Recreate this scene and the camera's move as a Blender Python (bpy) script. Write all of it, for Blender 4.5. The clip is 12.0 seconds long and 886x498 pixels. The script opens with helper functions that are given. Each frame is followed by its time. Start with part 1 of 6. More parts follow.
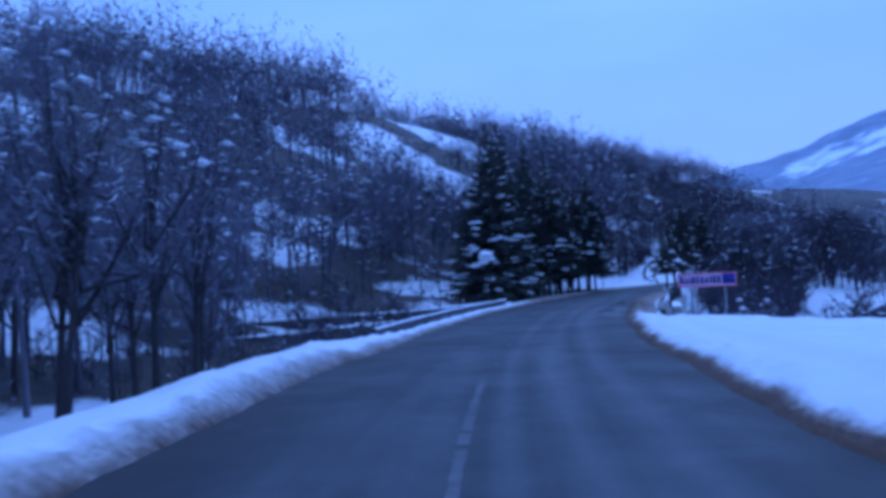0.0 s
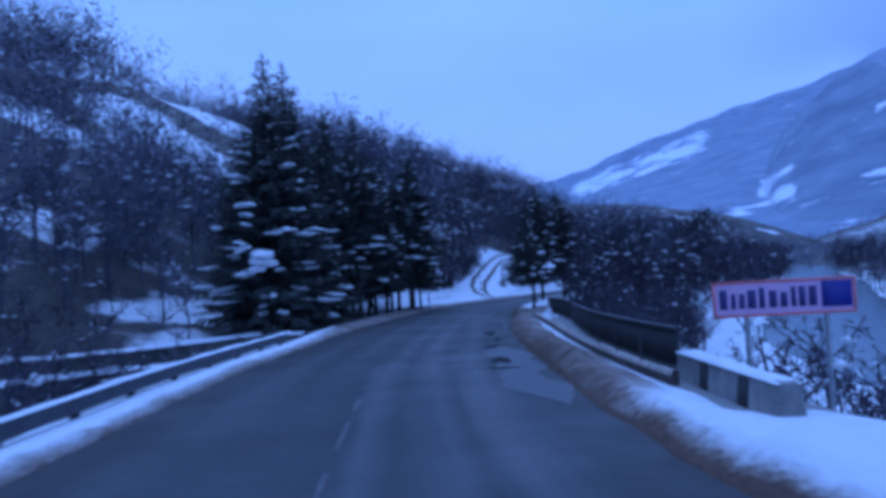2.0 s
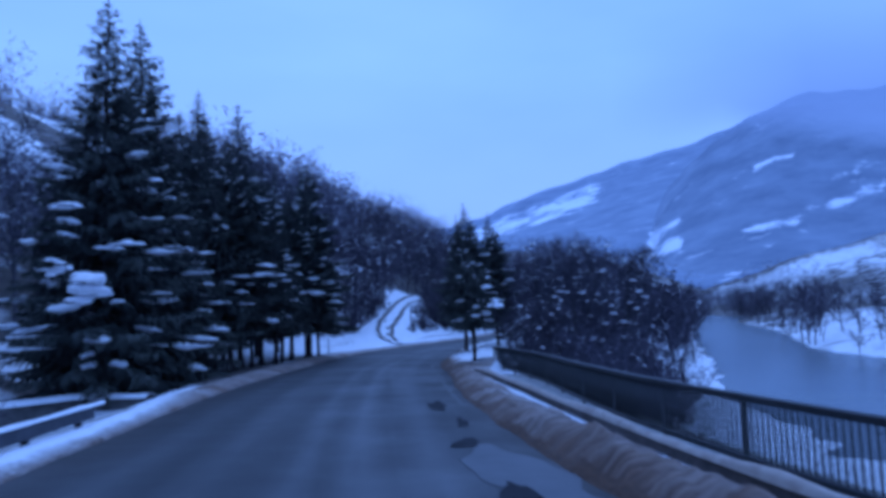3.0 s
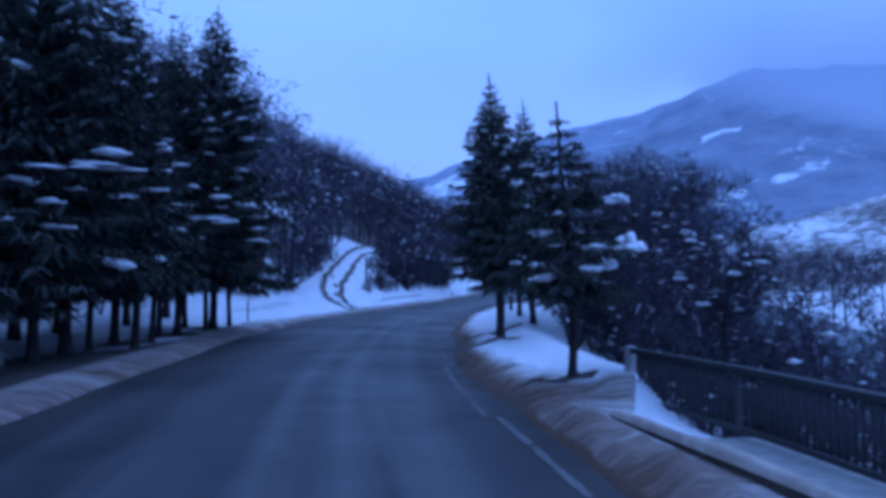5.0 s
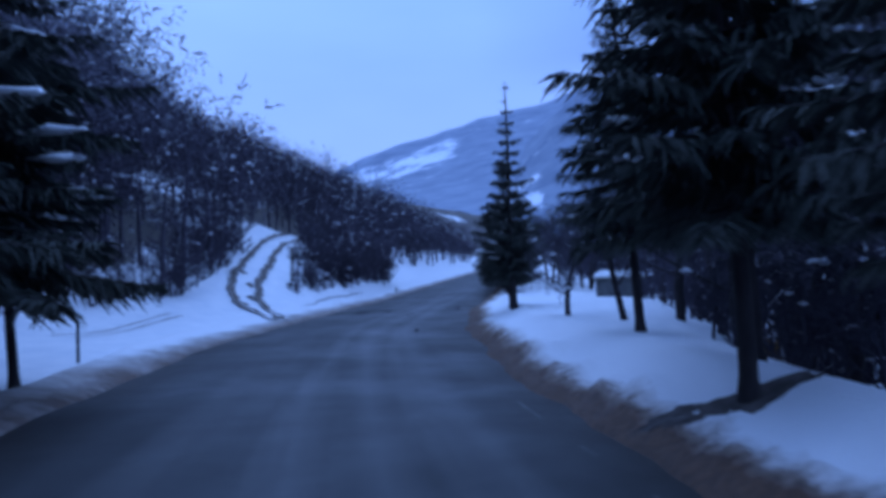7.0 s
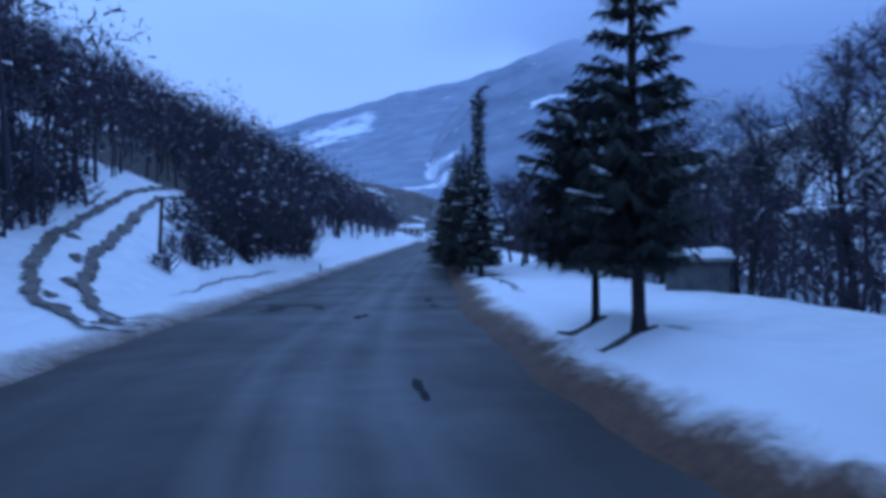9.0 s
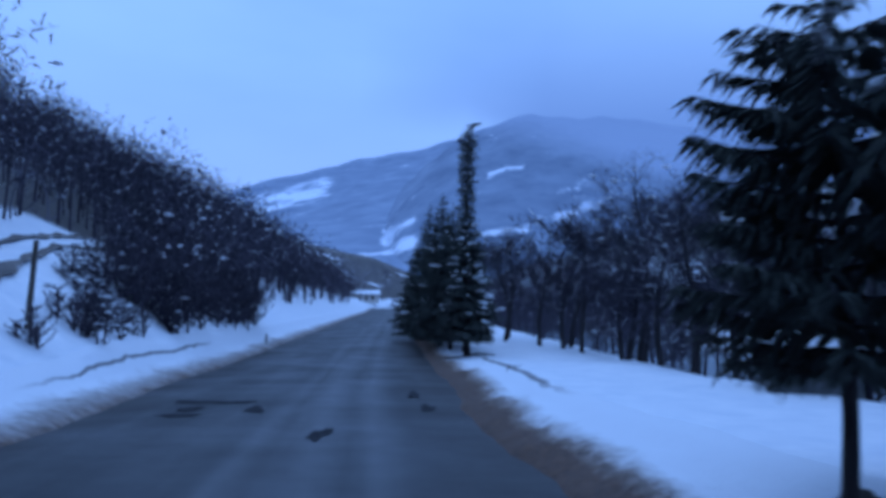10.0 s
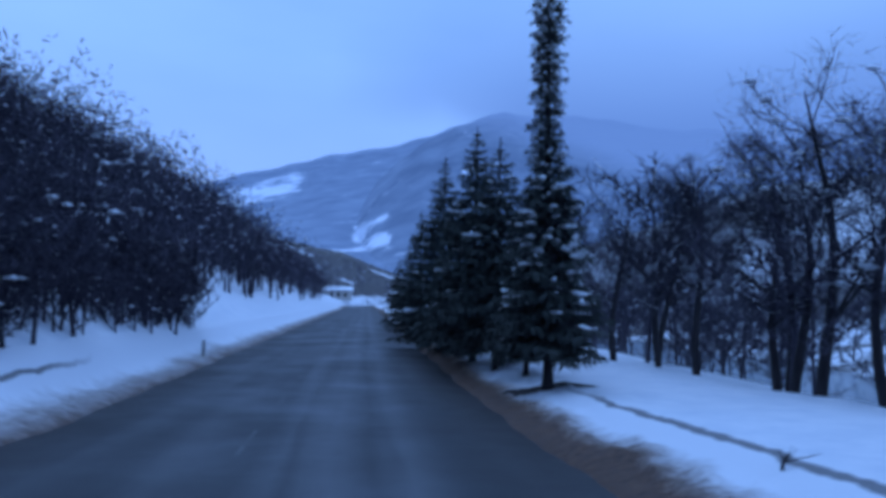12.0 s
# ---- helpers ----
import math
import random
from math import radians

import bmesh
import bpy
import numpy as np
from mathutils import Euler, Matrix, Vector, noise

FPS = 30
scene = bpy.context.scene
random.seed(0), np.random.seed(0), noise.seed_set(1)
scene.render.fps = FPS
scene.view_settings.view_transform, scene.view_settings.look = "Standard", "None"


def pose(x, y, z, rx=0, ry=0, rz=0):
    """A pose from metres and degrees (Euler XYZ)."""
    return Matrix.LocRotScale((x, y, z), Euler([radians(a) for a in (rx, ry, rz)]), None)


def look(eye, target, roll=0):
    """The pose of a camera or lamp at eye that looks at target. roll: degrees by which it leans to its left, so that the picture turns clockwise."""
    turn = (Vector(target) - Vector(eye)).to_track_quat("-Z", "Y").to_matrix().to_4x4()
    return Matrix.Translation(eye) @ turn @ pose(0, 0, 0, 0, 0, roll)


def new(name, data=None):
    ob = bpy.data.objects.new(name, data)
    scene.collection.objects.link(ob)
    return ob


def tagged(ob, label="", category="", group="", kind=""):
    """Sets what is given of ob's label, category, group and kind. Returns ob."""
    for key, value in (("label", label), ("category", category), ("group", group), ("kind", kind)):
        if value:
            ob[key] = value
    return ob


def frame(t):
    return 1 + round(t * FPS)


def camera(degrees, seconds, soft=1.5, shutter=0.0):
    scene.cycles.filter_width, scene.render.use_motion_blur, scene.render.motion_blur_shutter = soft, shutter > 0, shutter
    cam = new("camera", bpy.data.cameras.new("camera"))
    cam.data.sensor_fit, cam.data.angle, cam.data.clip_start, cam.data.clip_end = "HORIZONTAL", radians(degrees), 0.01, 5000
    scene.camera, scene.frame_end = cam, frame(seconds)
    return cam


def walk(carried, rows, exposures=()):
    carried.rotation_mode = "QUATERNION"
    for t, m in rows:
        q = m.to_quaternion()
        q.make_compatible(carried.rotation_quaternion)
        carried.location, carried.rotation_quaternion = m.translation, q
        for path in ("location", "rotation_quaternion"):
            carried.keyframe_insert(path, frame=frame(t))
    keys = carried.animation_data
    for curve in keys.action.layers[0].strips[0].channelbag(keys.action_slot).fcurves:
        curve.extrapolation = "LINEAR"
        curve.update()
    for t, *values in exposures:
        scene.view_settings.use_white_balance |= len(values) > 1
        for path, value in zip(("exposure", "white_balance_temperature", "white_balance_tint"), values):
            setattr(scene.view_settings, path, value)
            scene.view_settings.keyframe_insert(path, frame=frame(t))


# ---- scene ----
from mathutils.bvhtree import BVHTree

cam = camera(59.3, 12.0, soft=4.1, shutter=0.3)
PATH = [
    (0.0, (0.000, 0.000, 1.638), (-0.000, 19.985, 2.407), -2.61),
    (0.5, (0.232, 4.496, 1.658), (0.839, 24.473, 2.395), -2.42),
    (1.0, (0.713, 8.932, 1.587), (2.482, 28.825, 2.645), -1.60),
    (1.5, (1.282, 13.445, 1.583), (4.222, 33.201, 2.603), -0.48),
    (2.0, (1.989, 17.986, 1.631), (6.974, 37.335, 2.501), -2.97),
    (2.5, (2.796, 22.444, 1.553), (9.253, 41.302, 3.189), -3.59),
    (3.0, (3.698, 26.720, 1.577), (11.222, 45.152, 3.484), -2.11),
    (4.8, (7.557, 40.229, 1.615), (16.146, 58.263, 2.606), 0.41),
    (5.0, (7.951, 41.575, 1.625), (16.845, 59.469, 2.467), 0.19),
    (5.2, (8.340, 42.911, 1.629), (17.320, 60.752, 2.666), -0.47),
    (5.4, (8.722, 44.237, 1.578), (17.748, 62.071, 2.290), -0.98),
    (5.5, (8.916, 44.896, 1.622), (18.078, 62.664, 2.214), -0.64),
    (6.0, (9.959, 48.108, 1.602), (19.405, 65.690, 2.883), -1.00),
    (6.5, (10.996, 51.268, 1.590), (21.071, 68.513, 2.638), -2.37),
    (7.0, (12.133, 54.404, 1.565), (22.968, 71.203, 2.191), -2.14),
    (7.2, (12.616, 55.635, 1.515), (23.758, 72.182, 2.950), -1.11),
    (8.8, (17.394, 65.108, 1.506), (30.033, 80.609, 1.537), 0.00),
    (9.0, (18.055, 66.266, 1.521), (30.666, 81.788, 1.483), -0.66),
    (9.5, (19.768, 69.097, 1.603), (32.567, 84.387, 3.160), -0.35),
    (10.0, (21.421, 71.731, 1.630), (34.882, 86.425, 3.333), 0.70),
    (10.5, (23.025, 74.296, 1.588), (36.037, 89.404, 3.140), 0.50),
    (11.0, (24.719, 76.769, 1.619), (38.097, 91.556, 3.157), 0.22),
    (11.5, (26.378, 79.203, 1.619), (39.853, 93.839, 3.671), 0.95),
    (12.0, (28.095, 81.573, 1.634), (42.097, 95.756, 3.309), 1.18),
]
walk(cam, [(t, look(eye, target, roll)) for t, eye, target, roll in PATH], [(0.0, -0.07, 5440, 26), (2.0, -0.17, 5580, 25), (3.0, -0.03, 5740, 23), (5.0, -0.05, 5680, 24), (6.0, -0.04, 5820, 23), (7.0, -0.03, 6280, 22), (9.0, -0.06, 6420, 14), (12.0, -0.11, 6440, 13)])

# ---- light: blue dusk under a closed cloud cover ----
world = bpy.data.worlds.new("dusk_sky")
scene.world = world
world.use_nodes = True
wn, wl = world.node_tree.nodes, world.node_tree.links
wn.clear()


def wnode(kind, **values):
    n = wn.new(kind)
    for key, value in values.items():
        n.inputs[key].default_value = value
    return n


w_out = wn.new("ShaderNodeOutputWorld")
w_sky = wn.new("ShaderNodeTexSky")
w_sky.sky_type, w_sky.sun_disc = "NISHITA", False
w_sky.sun_elevation, w_sky.sun_rotation = radians(4), radians(200)
w_co = wn.new("ShaderNodeTexCoord")
w_map = wnode("ShaderNodeMapping", Scale=(1.6, 1.6, 4.5))
w_noise = wnode("ShaderNodeTexNoise", Scale=1.3, Detail=5.0, Roughness=0.45)
w_ramp = wn.new("ShaderNodeValToRGB")
w_ramp.color_ramp.elements[0].position, w_ramp.color_ramp.elements[0].color = 0.20, (0.168, 0.362, 0.84, 1)
w_ramp.color_ramp.elements[1].position, w_ramp.color_ramp.elements[1].color = 0.80, (0.250, 0.488, 1.02, 1)
w_sep = wn.new("ShaderNodeSeparateXYZ")
w_low = wn.new("ShaderNodeMapRange")
w_low.inputs["From Min"].default_value, w_low.inputs["From Max"].default_value = 0.02, 0.32
w_low.inputs["To Min"].default_value, w_low.inputs["To Max"].default_value = 0.75, 0.0
w_mist = wn.new("ShaderNodeMix")
w_mist.data_type = "RGBA"
w_mist.inputs["B"].default_value = (0.196, 0.345, 0.83, 1)
w_bg, w_bg2, w_add = wnode("ShaderNodeBackground", Strength=0.004), wnode("ShaderNodeBackground", Strength=1.36), wn.new("ShaderNodeAddShader")
wl.new(w_co.outputs["Generated"], w_map.inputs["Vector"])
wl.new(w_map.outputs["Vector"], w_noise.inputs["Vector"])
wl.new(w_noise.outputs["Fac"], w_ramp.inputs["Fac"])
wl.new(w_co.outputs["Generated"], w_sep.inputs["Vector"])
wl.new(w_sep.outputs["Z"], w_low.inputs["Value"])
wl.new(w_low.outputs["Result"], w_mist.inputs["Factor"])
wl.new(w_ramp.outputs["Color"], w_mist.inputs["A"])
wl.new(w_sky.outputs["Color"], w_bg.inputs["Color"])
wl.new(w_mist.outputs["Result"], w_bg2.inputs["Color"])
wl.new(w_bg.outputs["Background"], w_add.inputs[0])
wl.new(w_bg2.outputs["Background"], w_add.inputs[1])
wl.new(w_add.outputs["Shader"], w_out.inputs["Surface"])

sun = new("sun", bpy.data.lights.new("sun", "SUN"))
sun.data.energy, sun.data.angle, sun.data.color = 0.5, radians(50), (0.34, 0.56, 1.0)
sun.matrix_world = look((0, 0, 60), (-12, -20, 0))


# ---- materials ----
def material(name, rough=0.8, metal=0.0):
    m = bpy.data.materials.new(name)
    m.use_nodes = True
    b = m.node_tree.nodes["Principled BSDF"]
    b.inputs["Roughness"].default_value, b.inputs["Metallic"].default_value = rough, metal
    return m, m.node_tree.nodes, m.node_tree.links, b


def node(nodes, kind, **values):
    n = nodes.new(kind)
    for key, value in values.items():
        n.inputs[key].default_value = value
    return n


def ramp(nodes, links, source, stops):
    r = nodes.new("ShaderNodeValToRGB")
    while len(r.color_ramp.elements) < len(stops):
        r.color_ramp.elements.new(0.5)
    for e, (at, c) in zip(r.color_ramp.elements, stops):
        e.position, e.color = at, (*c, 1)
    links.new(source, r.inputs["Fac"])
    return r.outputs["Color"]


def mixed(nodes, links, fac, a, b):
    m = nodes.new("ShaderNodeMix")
    m.data_type = "RGBA"
    for key, v in (("Factor", fac), ("A", a), ("B", b)):
        if isinstance(v, (tuple, float, int)):
            m.inputs[key].default_value = v if not isinstance(v, tuple) else (*v, 1)
        else:
            links.new(v, m.inputs[key])
    return m.outputs["Result"]


def bumped(nodes, links, bsdf, height, strength, distance):
    b = node(nodes, "ShaderNodeBump", Strength=strength, Distance=distance)
    links.new(height, b.inputs["Height"])
    links.new(b.outputs["Normal"], bsdf.inputs["Normal"])


def grained(name, dark, light, scale, rough=0.85, bump=0.4, depth=0.02, metal=0.0, big=0.35, stretch=(1, 1, 1)):
    """A surface with fine grain and slow stains, between two colours, in metres of the thing itself."""
    m, n, l, b = material(name, rough, metal)
    co = n.new("ShaderNodeTexCoord")
    mp = node(n, "ShaderNodeMapping", Scale=stretch)
    l.new(co.outputs["Object"], mp.inputs["Vector"])
    fine = node(n, "ShaderNodeTexNoise", Scale=scale, Detail=6.0, Roughness=0.65)
    slow = node(n, "ShaderNodeTexNoise", Scale=scale * 0.12, Detail=3.0)
    l.new(mp.outputs["Vector"], fine.inputs["Vector"])
    l.new(mp.outputs["Vector"], slow.inputs["Vector"])
    mid = node(n, "ShaderNodeMix")
    mid.data_type = "FLOAT"
    mid.inputs[0].default_value = big
    l.new(fine.outputs["Fac"], mid.inputs[2])
    l.new(slow.outputs["Fac"], mid.inputs[3])
    l.new(ramp(n, l, mid.outputs[0], ((0.34, dark), (0.66, light))), b.inputs["Base Color"])
    bumped(n, l, b, fine.outputs["Fac"], bump, depth)
    return m


SNOW = grained("snow", (0.70, 0.74, 0.80), (0.86, 0.87, 0.90), 1.4, 0.55, 0.5, 0.08, big=0.5)
PAD = grained("tree_snow", (0.70, 0.74, 0.80), (0.88, 0.89, 0.91), 6.0, 0.6, 0.5, 0.03)
BARK = grained("bark", (0.016, 0.012, 0.014), (0.052, 0.041, 0.044), 9.0, 0.95, 0.8, 0.02, stretch=(1, 1, 0.25))
# frosted twigs, further paled and blued by distance haze put into the colour
HAZY_FROST = grained("hazy_frosted_twigs", (0.052, 0.048, 0.070), (0.225, 0.210, 0.255), 1.2, 0.95, 0.0, 0.01, big=0.72)
TWIG = grained("bare_twigs", (0.025, 0.020, 0.031), (0.080, 0.067, 0.092), 1.2, 0.95, 0.0, 0.01, big=0.6)
NEEDLE = grained("fir_needles", (0.034, 0.040, 0.038), (0.084, 0.094, 0.083), 2.5, 0.8, 0.0, 0.01)
CONCRETE = grained("concrete", (0.20, 0.20, 0.20), (0.40, 0.39, 0.37), 5.0, 0.9, 0.5, 0.01)
DARK_METAL = grained("dark_painted_steel", (0.010, 0.011, 0.013), (0.030, 0.030, 0.034), 8.0, 0.55, 0.2, 0.004)
WHITE_PAINT = grained("weathered_white_paint", (0.50, 0.51, 0.52), (0.80, 0.80, 0.79), 6.0, 0.6, 0.3, 0.004)
BLACK_PAINT = grained("black_paint", (0.012, 0.012, 0.014), (0.035, 0.035, 0.038), 6.0, 0.7, 0.3, 0.004)
WOOD = grained("weathered_wood", (0.05, 0.042, 0.036), (0.13, 0.11, 0.095), 7.0, 0.9, 0.6, 0.01, stretch=(1, 1, 0.15))


def asphalt_material():
    m, n, l, b = material("worn_asphalt", 0.6)
    uv = n.new("ShaderNodeUVMap")
    sep = n.new("ShaderNodeSeparateXYZ")
    l.new(uv.outputs["UV"], sep.inputs["Vector"])
    # slow wander of the wheel marks along the road
    along = node(n, "ShaderNodeMapping", Scale=(0.42, 0.018, 1.0))
    l.new(uv.outputs["UV"], along.inputs["Vector"])
    streak = node(n, "ShaderNodeTexNoise", Scale=3.2, Detail=4.0, Roughness=0.55)
    l.new(along.outputs["Vector"], streak.inputs["Vector"])
    patch = node(n, "ShaderNodeTexNoise", Scale=0.35, Detail=5.0, Roughness=0.6)
    l.new(uv.outputs["UV"], patch.inputs["Vector"])
    grit = node(n, "ShaderNodeTexNoise", Scale=45.0, Detail=3.0, Roughness=0.7)
    l.new(uv.outputs["UV"], grit.inputs["Vector"])
    c1 = ramp(n, l, streak.outputs["Fac"], ((0.37, (0.018, 0.019, 0.021)), (0.50, (0.044, 0.045, 0.048)), (0.61, (0.128, 0.129, 0.133))))
    c2 = ramp(n, l, patch.outputs["Fac"], ((0.35, (0.026, 0.027, 0.030)), (0.65, (0.085, 0.085, 0.088))))
    c3 = ramp(n, l, grit.outputs["Fac"], ((0.3, (0.026, 0.026, 0.029)), (0.7, (0.085, 0.085, 0.087))))
    c = mixed(n, l, 0.22, mixed(n, l, 0.28, c1, c2), c3)
    # wheel tracks, polished pale by traffic, that wander a little to and fro
    wander = n.new("ShaderNodeMath")
    wander.operation = "MULTIPLY_ADD"
    wander.inputs[1].default_value = 0.9
    l.new(streak.outputs["Fac"], wander.inputs[0])
    l.new(sep.outputs["X"], wander.inputs[2])
    lanes = node(n, "ShaderNodeMapRange")
    lanes.inputs["From Min"].default_value, lanes.inputs["From Max"].default_value = -3.05, 3.95
    l.new(wander.outputs[0], lanes.inputs["Value"])
    tone = [(at, (0.82 * v, 0.83 * v, 0.86 * v)) for at, v in ((0.0, 0.012), (0.14, 0.016), (0.22, 0.050), (0.29, 0.018), (0.37, 0.048), (0.47, 0.020), (0.515, 0.100), (0.55, 0.026), (0.62, 0.112), (0.67, 0.022), (0.735, 0.105), (0.79, 0.018), (0.95, 0.012))]
    c = mixed(n, l, 0.62, c, ramp(n, l, lanes.outputs["Result"], tone))
    # the wet, gritty margins are darker and browner
    side = n.new("ShaderNodeMath")
    side.operation = "ABSOLUTE"
    l.new(sep.outputs["X"], side.inputs[0])
    warp = n.new("ShaderNodeMath")
    warp.operation = "ADD"
    l.new(side.outputs[0], warp.inputs[0])
    l.new(patch.outputs["Fac"], warp.inputs[1])
    edge = node(n, "ShaderNodeMapRange")
    edge.inputs["From Min"].default_value, edge.inputs["From Max"].default_value = 2.45, 3.5
    l.new(warp.outputs[0], edge.inputs["Value"])
    c = mixed(n, l, edge.outputs["Result"], c, (0.030, 0.026, 0.024))
    l.new(c, b.inputs["Base Color"])
    b.inputs["Specular IOR Level"].default_value = 0.4
    r = node(n, "ShaderNodeMapRange")
    r.inputs["From Min"].default_value, r.inputs["From Max"].default_value = 0.3, 0.7
    r.inputs["To Min"].default_value, r.inputs["To Max"].default_value = 0.42, 0.75
    l.new(patch.outputs["Fac"], r.inputs["Value"])
    l.new(r.outputs["Result"], b.inputs["Roughness"])
    bumped(n, l, b, grit.outputs["Fac"], 0.35, 0.01)
    return m


def bank_material(name, dirty, grey_to, dark_line_at, s0, s1, thin, hue):
    """Ploughed snow: brown with grit at the foot of the bank, white on its back; the UV's x runs from the road outwards."""
    m, n, l, b = material(name, 0.7)
    uv = n.new("ShaderNodeUVMap")
    sep = n.new("ShaderNodeSeparateXYZ")
    l.new(uv.outputs["UV"], sep.inputs["Vector"])
    noise1 = node(n, "ShaderNodeTexNoise", Scale=0.9, Detail=5.0, Roughness=0.65)
    l.new(uv.outputs["UV"], noise1.inputs["Vector"])
    fine = node(n, "ShaderNodeTexNoise", Scale=9.0, Detail=5.0, Roughness=0.7)
    l.new(uv.outputs["UV"], fine.inputs["Vector"])
    add = node(n, "ShaderNodeMath")
    add.operation = "MULTIPLY_ADD"
    add.inputs[1].default_value = 0.5
    l.new(noise1.outputs["Fac"], add.inputs[0])
    grain = node(n, "ShaderNodeMath")
    grain.operation = "MULTIPLY_ADD"
    grain.inputs[1].default_value = 0.3
    l.new(fine.outputs["Fac"], grain.inputs[0])
    l.new(sep.outputs["X"], grain.inputs[2])
    l.new(grain.outputs[0], add.inputs[2])
    dirt = ramp(n, l, fine.outputs["Fac"], ((0.3, (0.036, 0.0145, 0.007)), (0.7, (0.150, 0.068, 0.032))))
    grey = ramp(n, l, fine.outputs["Fac"], ((0.3, tuple(0.22 * h for h in hue)), (0.7, tuple(0.50 * h for h in hue))))
    f1 = node(n, "ShaderNodeMapRange")
    f1.inputs["From Min"].default_value, f1.inputs["From Max"].default_value = dirty + 0.22, dirty + 0.46
    l.new(add.outputs[0], f1.inputs["Value"])
    f2 = node(n, "ShaderNodeMapRange")
    f2.inputs["From Min"].default_value, f2.inputs["From Max"].default_value = grey_to + 0.22, grey_to + 0.48
    l.new(add.outputs[0], f2.inputs["Value"])
    c = mixed(n, l, f1.outputs["Result"], dirt, grey)
    c = mixed(n, l, f2.outputs["Result"], c, (0.80, 0.82, 0.86))
    # a thin dark line in the colour, along part of the bank
    gap = node(n, "ShaderNodeMath")
    gap.operation = "MULTIPLY_ADD"
    gap.inputs[1].default_value = 0.30 * thin
    gap.inputs[2].default_value = -dark_line_at - 0.15 * thin
    l.new(noise1.outputs["Fac"], gap.inputs[0])
    off = node(n, "ShaderNodeMath")
    l.new(gap.outputs[0], off.inputs[0])
    l.new(sep.outputs["X"], off.inputs[1])
    size = node(n, "ShaderNodeMath")
    size.operation = "ABSOLUTE"
    l.new(off.outputs[0], size.inputs[0])
    line = node(n, "ShaderNodeMapRange")
    line.inputs["From Min"].default_value, line.inputs["From Max"].default_value = 0.035 * thin, 0.075 * thin
    line.inputs["To Min"].default_value, line.inputs["To Max"].default_value = 0.85, 0.0
    l.new(size.outputs[0], line.inputs["Value"])
    for a, z in ((s0, s0 + 3), (s1, s1 - 3)):
        end = node(n, "ShaderNodeMapRange")
        end.inputs["From Min"].default_value, end.inputs["From Max"].default_value = a, z
        l.new(sep.outputs["Y"], end.inputs["Value"])
        both = node(n, "ShaderNodeMath")
        both.operation = "MULTIPLY"
        l.new(line.outputs[0], both.inputs[0])
        l.new(end.outputs["Result"], both.inputs[1])
        line = both
    c = mixed(n, l, line.outputs[0], c, (0.11, 0.10, 0.10))
    l.new(c, b.inputs["Base Color"])
    bumped(n, l, b, fine.outputs["Fac"], 0.6, 0.05)
    return m


ASPHALT = asphalt_material()
BANK = {-1: bank_material("ploughed_snow", 0.15, 0.42, 0.64, 89, 105, 0.3, (1.0, 0.90, 0.86)), 1: bank_material("ploughed_brown_snow", 0.46, 0.58, 1.06, 88, 103, 1.0, (1.0, 0.84, 0.76))}


def land_material():
    """Snow, broken by leaf litter and brush where the ground is wooded (the UV's x)."""
    m, n, l, b = material("snowy_ground", 0.65)
    uv = n.new("ShaderNodeUVMap")
    sep = n.new("ShaderNodeSeparateXYZ")
    l.new(uv.outputs["UV"], sep.inputs["Vector"])
    co = n.new("ShaderNodeTexCoord")
    slow = node(n, "ShaderNodeTexNoise", Scale=0.22, Detail=6.0, Roughness=0.62)
    fine = node(n, "ShaderNodeTexNoise", Scale=1.6, Detail=6.0, Roughness=0.65)
    for t in (slow, fine):
        l.new(co.outputs["Object"], t.inputs["Vector"])
    white = ramp(n, l, fine.outputs["Fac"], ((0.3, (0.70, 0.74, 0.80)), (0.7, (0.86, 0.87, 0.90))))
    litter = ramp(n, l, fine.outputs["Fac"], ((0.35, (0.030, 0.024, 0.022)), (0.65, (0.085, 0.068, 0.060))))
    add = node(n, "ShaderNodeMath")
    add.operation = "MULTIPLY_ADD"
    add.inputs[1].default_value = 0.62
    l.new(sep.outputs["X"], add.inputs[0])
    l.new(slow.outputs["Fac"], add.inputs[2])
    f = node(n, "ShaderNodeMapRange")
    f.inputs["From Min"].default_value, f.inputs["From Max"].default_value = 0.86, 1.0
    l.new(add.outputs[0], f.inputs["Value"])
    l.new(mixed(n, l, f.outputs["Result"], white, litter), b.inputs["Base Color"])
    bumped(n, l, b, fine.outputs["Fac"], 0.5, 0.08)
    return m


def water_material():
    m, n, l, b = material("icy_river_water", 0.22)
    b.inputs["Base Color"].default_value = (0.17, 0.205, 0.225, 1)
    co = n.new("ShaderNodeTexCoord")
    mp = node(n, "ShaderNodeMapping", Scale=(1.0, 1.0, 1.0))
    l.new(co.outputs["Object"], mp.inputs["Vector"])
    rip = node(n, "ShaderNodeTexNoise", Scale=1.3, Detail=5.0, Roughness=0.6)
    l.new(mp.outputs["Vector"], rip.inputs["Vector"])
    bumped(n, l, b, rip.outputs["Fac"], 0.16, 0.05)
    return m


LAND, WATER = land_material(), water_material()
RUT = grained("muddy_ruts", (0.05, 0.04, 0.036), (0.22, 0.19, 0.175), 2.6, 0.8, 0.5, 0.03)
WET = grained("dark_wet_asphalt", (0.008, 0.008, 0.010), (0.030, 0.029, 0.033), 12.0, 0.9, 0.4, 0.01)
WET.node_tree.nodes["Principled BSDF"].inputs["Specular IOR Level"].default_value = 0.2
PUDDLE = grained("thin_meltwater", (0.024, 0.025, 0.029), (0.066, 0.067, 0.073), 3.0, 0.46, 0.25, 0.006)
LITTER = grained("fallen_needles", (0.022, 0.017, 0.016), (0.13, 0.11, 0.105), 5.0, 0.95, 0.6, 0.02)
